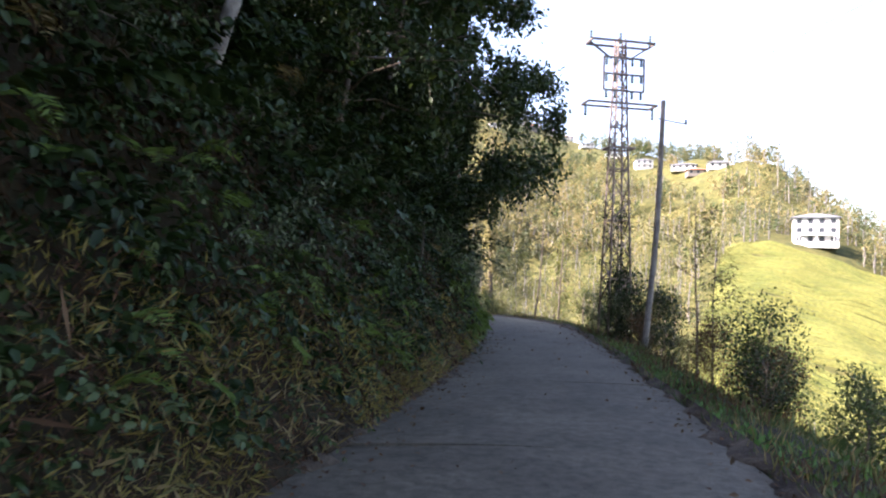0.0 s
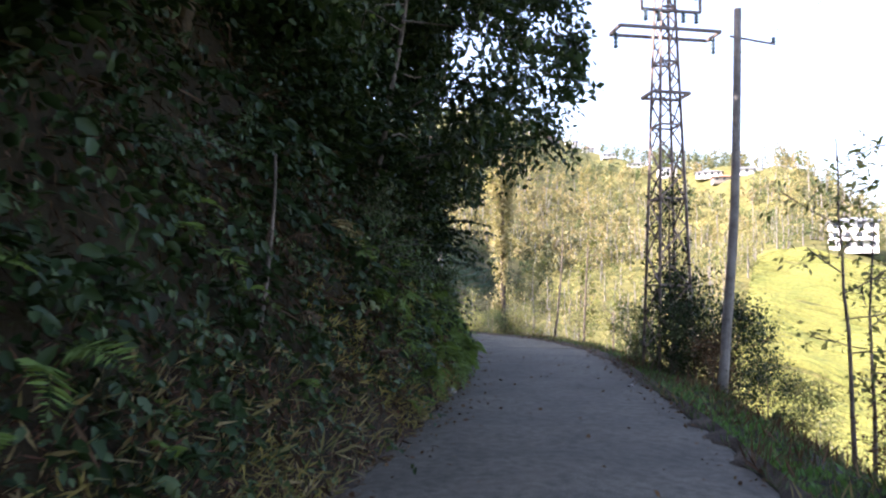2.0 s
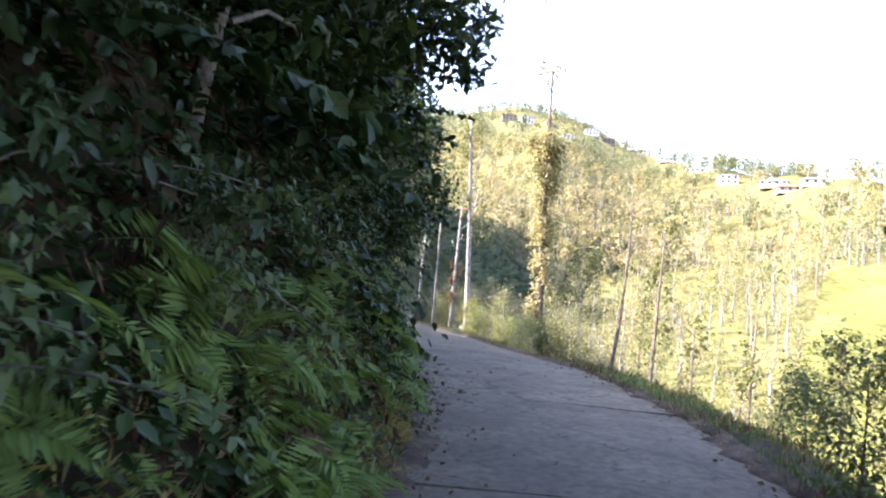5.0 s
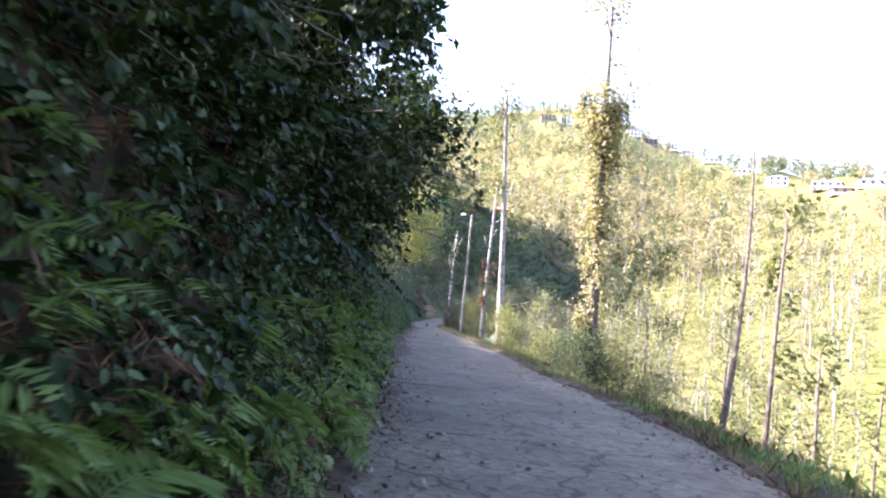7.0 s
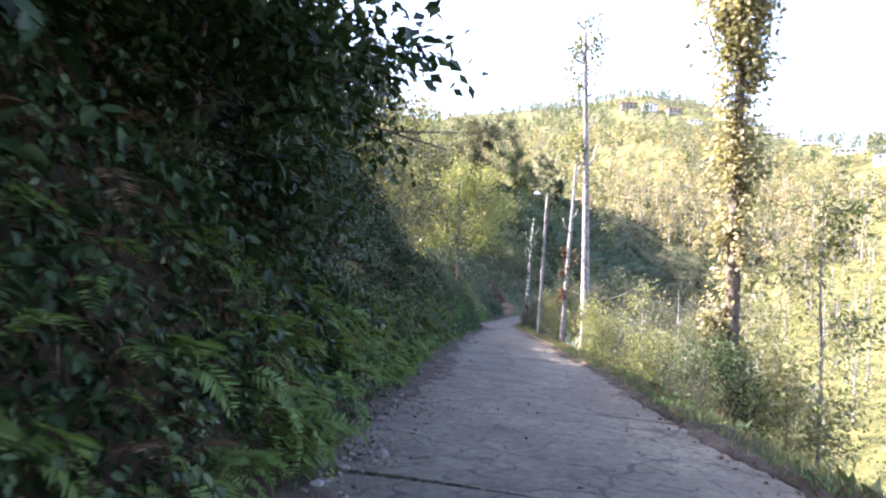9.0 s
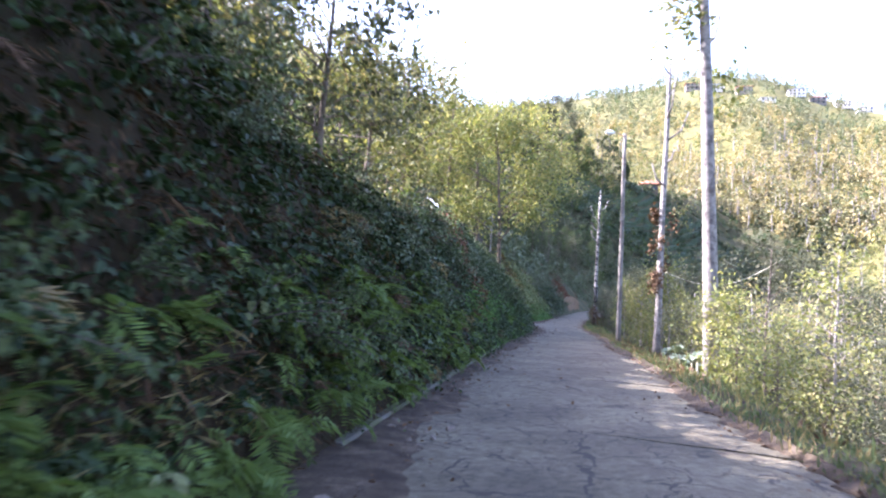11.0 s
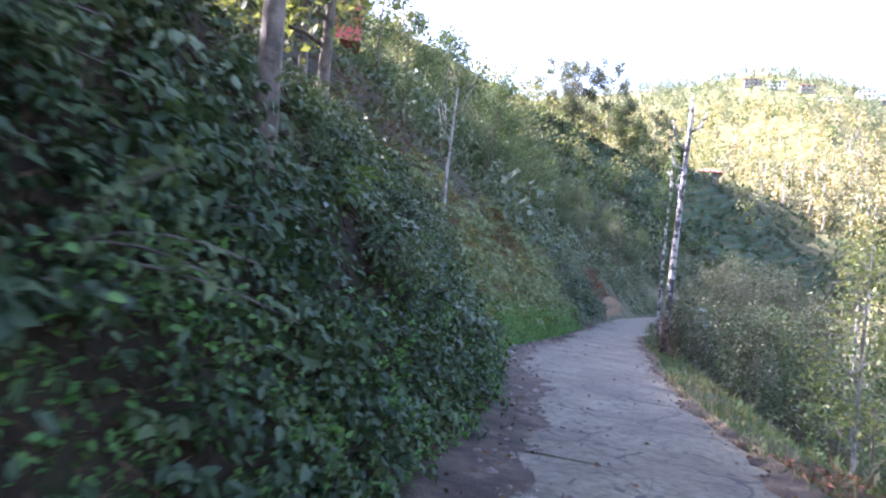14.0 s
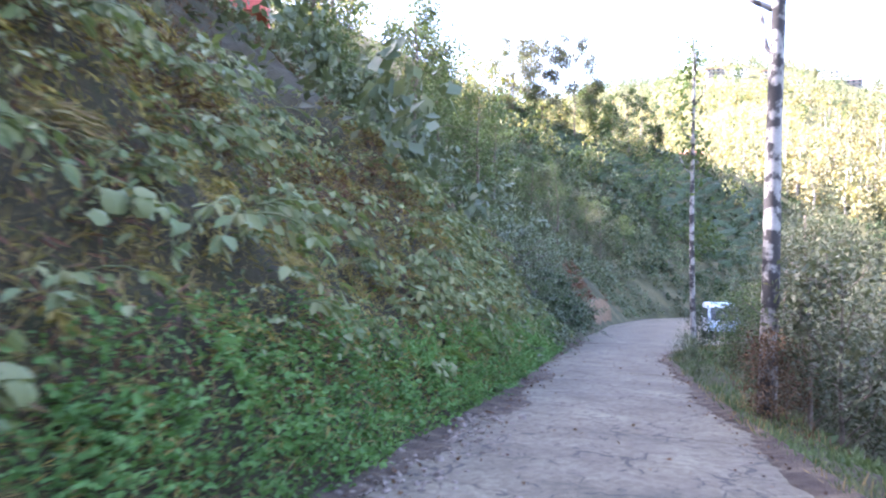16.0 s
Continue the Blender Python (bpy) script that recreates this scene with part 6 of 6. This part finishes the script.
M_PALESTALK = plain("pale_stalk", (0.40, 0.38, 0.27), 0.7, 0, 20, 0.3)
COLLARD = [make_collard(1), make_collard(2), make_collard(3)]
r8 = random.Random(8)
for k, (x, y) in enumerate([(-2.25, 71.6), (-2.0, 70.6), (-1.9, 69.4), (-1.75, 68.3), (-1.55, 66.6), (-1.3, 65.2), (-1.15, 64.2), (-0.9, 63.2), (-1.0, 64.9), (-1.5, 67.6), (-2.1, 72.6)]):
    o = COLLARD[k] if k < 3 else copy_thing(COLLARD[k % 3], Matrix())
    plant(o, x, y, turn=r8.uniform(0, 360), scale=r8.uniform(0.8, 1.25), sink=0.03)


def stake(x, y, h, lean, r0=0.035, label="pale leaning wooden stake beside the road"):
    e, d = pole_thing("wooden_stake", label, (x, y, land_at(x, y) - 0.15), (x + lean[0], y + lean[1], land_at(x, y) + h), r0, r0 * 0.8, "stake", M_GREY)
    tagged(e, group="stakes by the road")


for x, y, h, ln in [(-3.2, 76.5, 1.5, (0.2, 0)), (-2.9, 75.0, 1.3, (0.35, 0.1)), (-3.0, 77.5, 1.6, (0.1, 0.1)), (-2.2, 73.6, 1.2, (0.7, 0.1)), (-2.4, 74.2, 2.1, (0.1, 0)), (-3.4, 79.0, 1.2, (-0.15, 0)), (-2.0, 72.0, 0.9, (0.3, -0.1))]:
    stake(x, y, h, ln)

# rope slung from the lopped trunk
pts = []
for i in range(17):
    t = i / 16
    pts.append((-2.5 + 4.2 * t, 71.5 + 0.8 * t, 1.15 + 0.55 * t - 0.75 * math.sin(t * math.pi)))
e = thing("rope", pts[0], "pale rope slung slack from a tree trunk", "rope")
part("strand", Geo().tube([tuple(Vector(p) - Vector(pts[0])) for p in pts], [0.018] * 17, 5), M_PALESTALK, e)

# bent pale stick on the crest of the bank
zs = land_at(-10.6, 68.8)
e = thing("forked_stick", (-10.6, 68.8, zs - 0.2), "pale forked stick standing on the bank", "stick")
part("stem", Geo().tube([(0, 0, 0), (0.05, 0, 0.8), (-0.12, 0, 1.35)], [0.05, 0.045, 0.035], 7), M_WHITE, e)
part("fork", Geo().tube([(-0.02, 0, 1.1), (-0.3, 0.05, 1.45), (-0.55, 0.05, 1.6)], [0.035, 0.028, 0.02], 6), M_WHITE, e)


def gutter():
    """The cast edge of a ditch along the foot of the bank."""
    root = thing("ditch_edge", (0, 0, 0), "low mossy concrete ditch edge at the foot of the bank", "kerb", kind="structure")
    y = 50.0
    while y < 66:
        L = 1.9
        rows = []
        for i in range(6):
            yy = y + 0.01 + (L - 0.02) * i / 5
            x, z = float(edge_l(yy)), float(road_z(yy))
            w = 0.012 * noise.noise((yy * 4, 0, 0))
            rows.append([(x - 0.10, yy, z - 0.1), (x - 0.10 + w, yy, z + 0.075), (x - 0.08, yy, z + 0.095), (x + 0.06, yy, z + 0.095 + w), (x + 0.085, yy, z + 0.07), (x + 0.09, yy, z - 0.1)])
        g = Geo().grid(rows)
        g.f.append(tuple(range(5, -1, -1)))
        g.f.append(tuple(len(g.v) - 6 + i for i in range(6)))
        part("kerb_stone", g, M_MOSSY, root, smooth=False)
        y += L
    return root


def make_mossy():
    m, nt, b = shader("mossy_concrete", 0.9)
    n1, n2 = tex_noise(nt, 2.2, 5), tex_noise(nt, 25, 4)
    col = tint(nt, n1, [(0.4, (0.12, 0.112, 0.095)), (0.55, (0.09, 0.092, 0.05)), (0.7, (0.055, 0.075, 0.022))])
    nt.links.new(blend(nt, 0.5, col, tint(nt, n2, [(0.3, (0.5, 0.5, 0.5)), (0.7, (1, 1, 1))]), "MULTIPLY"), b.inputs["Base Color"])
    relief(nt, b, n2, 0.6, 0.02)
    return m


M_MOSSY = make_mossy()
gutter()


def cut_face(x, y, w, h, label):
    """Bare earth where the bank has slipped."""
    g = Geo()
    rows = []
    for i in range(9):
        row = []
        for j in range(13):
            s, t = j / 12, i / 8
            yy = y - w / 2 + w * s
            zz = float(road_z(yy)) - 0.2 + h * t * (0.75 + 0.25 * math.sin(s * math.pi))
            xx = x - 0.15 * h * t - 0.25 * abs(noise.noise((yy * 0.8, zz * 0.8, 0.0))) - 0.12 * noise.noise((yy * 3, zz * 3, 2.0)) + (float(edge_l(yy)) - float(edge_l(y)))
            row.append((xx, yy, zz))
        rows.append(row)
    g.grid(rows)
    back = [[(p[0] - 2.6, p[1], p[2] - 0.3) for p in rows[-1]], rows[-1]]
    g.grid(back)
    e = thing("earth_cut", (0, 0, 0), label, "earth", kind="structure")
    part("earth_face", g, M_EARTHCUT, e)


cut_face(float(edge_l(147)) - 0.15, 147, 12.0, 2.6, "bare brown earth cut at the foot of the bank")


def minibus(x, y, turn):
    z = float(road_z(y))
    e = thing("minibus", (x, y, z), "white minibus with a pale blue roof parked at the bend", "minibus")
    e.matrix_basis = pose(x, y, z, 0, 0, turn)
    # side outline, front towards -y
    prof = [(-2.55, 0.35), (-2.6, 0.8), (-2.5, 1.05), (-2.05, 1.2), (-1.55, 2.0), (-1.2, 2.15), (2.2, 2.2), (2.45, 2.05), (2.55, 1.2), (2.55, 0.35)]
    rows = []
    for s, in_ in ((-0.96, 0.06), (-1.0, 0.0), (1.0, 0.0), (0.96, 0.06)):
        rows.append([(s * 0.92 * (1.0 if zz < 1.3 else 0.9), yy * (1 - in_ * 0.5), zz - in_ * 0.4 * (zz > 1.9)) for yy, zz in prof])
    g = Geo().grid(rows)
    g.f.append(tuple(range(len(prof) - 1, -1, -1)))
    g.f.append(tuple(len(prof) * 3 + i for i in range(len(prof))))
    g.grid([[(s, -2.5, 0.35), (s, 2.5, 0.35)] for s in (-0.9, 0.9)])
    part("body", g, M_VAN, e, smooth=False)
    part("roof", Geo().box((0, 0.5, 2.21), (1.5, 3.3, 0.05)), M_VANROOF, e, "pale blue roof", smooth=False)
    m = Matrix.Rotation(radians(-32), 3, "X")
    part("windscreen", Geo().box((0, -1.83, 1.62), (1.45, 0.04, 0.86), m), M_GLASS, e, smooth=False)
    for s in (-1, 1):
        for k in range(4):
            part("side_window", Geo().box((s * 0.875, -1.0 + 0.95 * k, 1.62), (0.05, 0.8, 0.6), Matrix.Rotation(radians(-4 * s), 3, "Y")), M_GLASS, e, smooth=False)
        part("headlight", Geo().tube([(s * 0.66, -2.5, 0.88), (s * 0.66, -2.63, 0.88)], [0.13, 0.12], 10), M_VANROOF, e)
        for yy in (-1.65, 1.55):
            t = part("wheel", Geo().tube([(s * 0.72, yy, 0.33), (s * 0.78, yy, 0.33), (s * 0.93, yy, 0.33), (s * 0.95, yy, 0.33)], [0.30, 0.335, 0.335, 0.29], 16), M_TYRE, e)
            part("rim", Geo().tube([(s * 0.94, yy, 0.33), (s * 0.965, yy, 0.33)], [0.19, 0.17], 12), M_STEEL, t)
    part("bumper", Geo().box((0, -2.62, 0.48), (1.8, 0.14, 0.22)), M_TYRE, e, smooth=False)
    part("back_window", Geo().box((0, 2.54, 1.62), (1.3, 0.04, 0.6)), M_GLASS, e, smooth=False)


M_VAN = plain("van_paint", (0.30, 0.36, 0.40), 0.35, 0, 3, 0.1)
M_VANROOF = plain("pale_blue_paint", (0.36, 0.52, 0.62), 0.35, 0, 3, 0.1)
M_TYRE = plain("tyre_rubber", (0.03, 0.03, 0.03), 0.8, 0, 20, 0.3)
minibus(-10.0, 135.5, 6)

# withered clump at the foot of the spotted trunk
for x, y, s, mt, lab in [(-9.3, 100.9, 0.45, M_BROWN, "brown withered fern clump at a tree foot"), (-9.0, 101.9, 0.4, M_BROWN, "brown withered fern clump at a tree foot"), (-11.2, 112.6, 0.35, M_BLUE, "low leafy plants by the road"),
                         (-10.6, 108.5, 0.3, M_GREEN, "low leafy plants by the road"), (-10.9, 118.5, 0.5, M_DARK, "dark rounded bush by the road"), (-10.2, 122.5, 0.55, M_DARK, "dark rounded bush by the road"), (-1.6, 73.0, 0.45, M_STRAW, "dry orange-brown brush by the road"), (-2.6, 75.8, 0.4, M_STRAW, "dry orange-brown brush by the road"), (-0.2, 69.0, 0.45, M_YELLOW, "sunlit yellow-green bush below the road"), (3.1, 46.6, 0.6, M_DARK, "dark bush at the foot of the ivy tree"), (4.0, 48.4, 0.7, M_OLIVE, "olive bush at the foot of the ivy tree"), (1.9, 52.5, 0.6, M_YELLOW, "sunlit bush on the verge"), (0.2, 57.5, 0.55, M_YELLOW, "sunlit bush on the verge"), (1.4, 60.5, 0.7, M_OLIVE, "sunlit bush on the verge"), (-0.3, 61.4, 0.8, M_YELLOW, "sunlit bush at the foot of a tall tree"), (-0.4, 64.9, 0.5, M_YELLOW, "sunlit bush at the foot of a tall tree"), (4.4, 47.0, 0.85, M_OLIVE, "olive bush at the foot of the ivy tree"), (2.6, 45.6, 0.5, M_GREEN, "green bush on the verge")]:
    o = make_tree(int(400 + y * 3 + x), "bush", lab, mt, M_BARK, 3.0, 0.04, 0.03, 1.3, 2000, (0.08, 0.18), limbs=16, upward=0.9, spread=0.3, category="bush")
    plant(o, x, y, turn=50 * x, scale=s)


def cable(a, b, sag, label, r=0.007):
    n = 22
    e = thing("overhead_cable", a, label, "cable")
    pts = [tuple((Vector(b) - Vector(a)) * (i / (n - 1)) - Vector((0, 0, sag * 4 * (i / (n - 1)) * (1 - i / (n - 1))))) for i in range(n)]
    part("wire", Geo().tube(pts, [r] * n, 5), M_TYRE, e)


cable((-4.2, 73.6, 6.8), (12.6, 23.0, 10.5), 0.8, "thin black overhead cable across the valley side")
cable((12.6, 23.0, 10.5), (20.5, -4.0, 13.0), 0.3, "thin black overhead cable across the valley side")


# ---------------------------------------------------------------- dirt along the road edges
def make_dirt():
    m, nt, b = shader("edge_dirt", 0.95)
    n1, n2 = tex_noise(nt, 3.0, 6), tex_noise(nt, 45, 4)
    col = tint(nt, n1, [(0.35, (0.035, 0.026, 0.017)), (0.55, (0.075, 0.057, 0.037)), (0.7, (0.13, 0.105, 0.072))])
    nt.links.new(blend(nt, 0.6, col, tint(nt, n2, [(0.35, (0.35, 0.33, 0.3)), (0.6, (1, 1, 1))]), "MULTIPLY"), b.inputs["Base Color"])
    relief(nt, b, n2, 0.9, 0.03)
    return m


M_DIRT = make_dirt()


def dirt_strip(edge, sign, width, label, seed):
    """Washed-down soil that lies on the slabs along one edge."""
    rows = []
    for y in np.arange(-6, 128, 0.14):
        n1, n2 = noise.noise((y * 0.35, seed, 0.0)), noise.noise((y * 2.4, seed, 4.0))
        w = max(0.05, float(width(y)) * (0.75 + 0.7 * n1) + 0.2 * n2 + 0.12 * noise.noise((y * 7.0, seed, 9.0)))
        x0, z0 = float(edge(y)), float(road_z(y))
        row = []
        for k in range(6):
            t = k / 5
            zz = z0 + 0.07 * (1 - t) ** 1.5 + 0.012 + 0.03 * (1 - (2 * (w * t / 4.0) - 1) ** 2) + 0.016 * noise.noise((y * 3.0, t * 5, seed)) * (1 - t)
            row.append((x0 + sign * (w * t - 0.12), y, zz - 0.02 * (k == 5)))
        rows.append(row)
    g = Geo().grid(rows)
    tagged(new("dirt_strip", g.mesh("dirt_strip", M_DIRT)), label, "dirt", kind="structure")


dirt_strip(edge_l, 1.0, curve_of([-300, 10, 22, 28, 50, 56, 70, 82, 96, 110, 1600], [0.3, 0.3, 0.35, 0.75, 0.95, 0.85, 0.8, 1.05, 1.1, 0.5, 0.3], 3), "dark washed-down soil along the inner road edge", 1.5)
dirt_strip(edge_r, -1.0, curve_of([-300, 30, 55, 70, 1600], [0.2, 0.22, 0.35, 0.4, 0.2], 3), "soil and grit along the outer road edge", 8.5)

carpet_r, carpet_p = strip_spots(9500, 60, 80, 0.1, 1.9, 98)
carpet_l = carpet_r.uniform(0.05, 0.16, len(carpet_p))
tagged(new("dry_litter", kite_mesh("dry_litter", carpet_p + np.array([0, 0, 0.02]), carpet_r.normal(size=carpet_p.shape) * np.array([1, 1, 0.35]), carpet_l, carpet_l * 0.3, M_RUST)), "orange-brown dry leaves and grass along the verge", "leaves", kind="stuff")
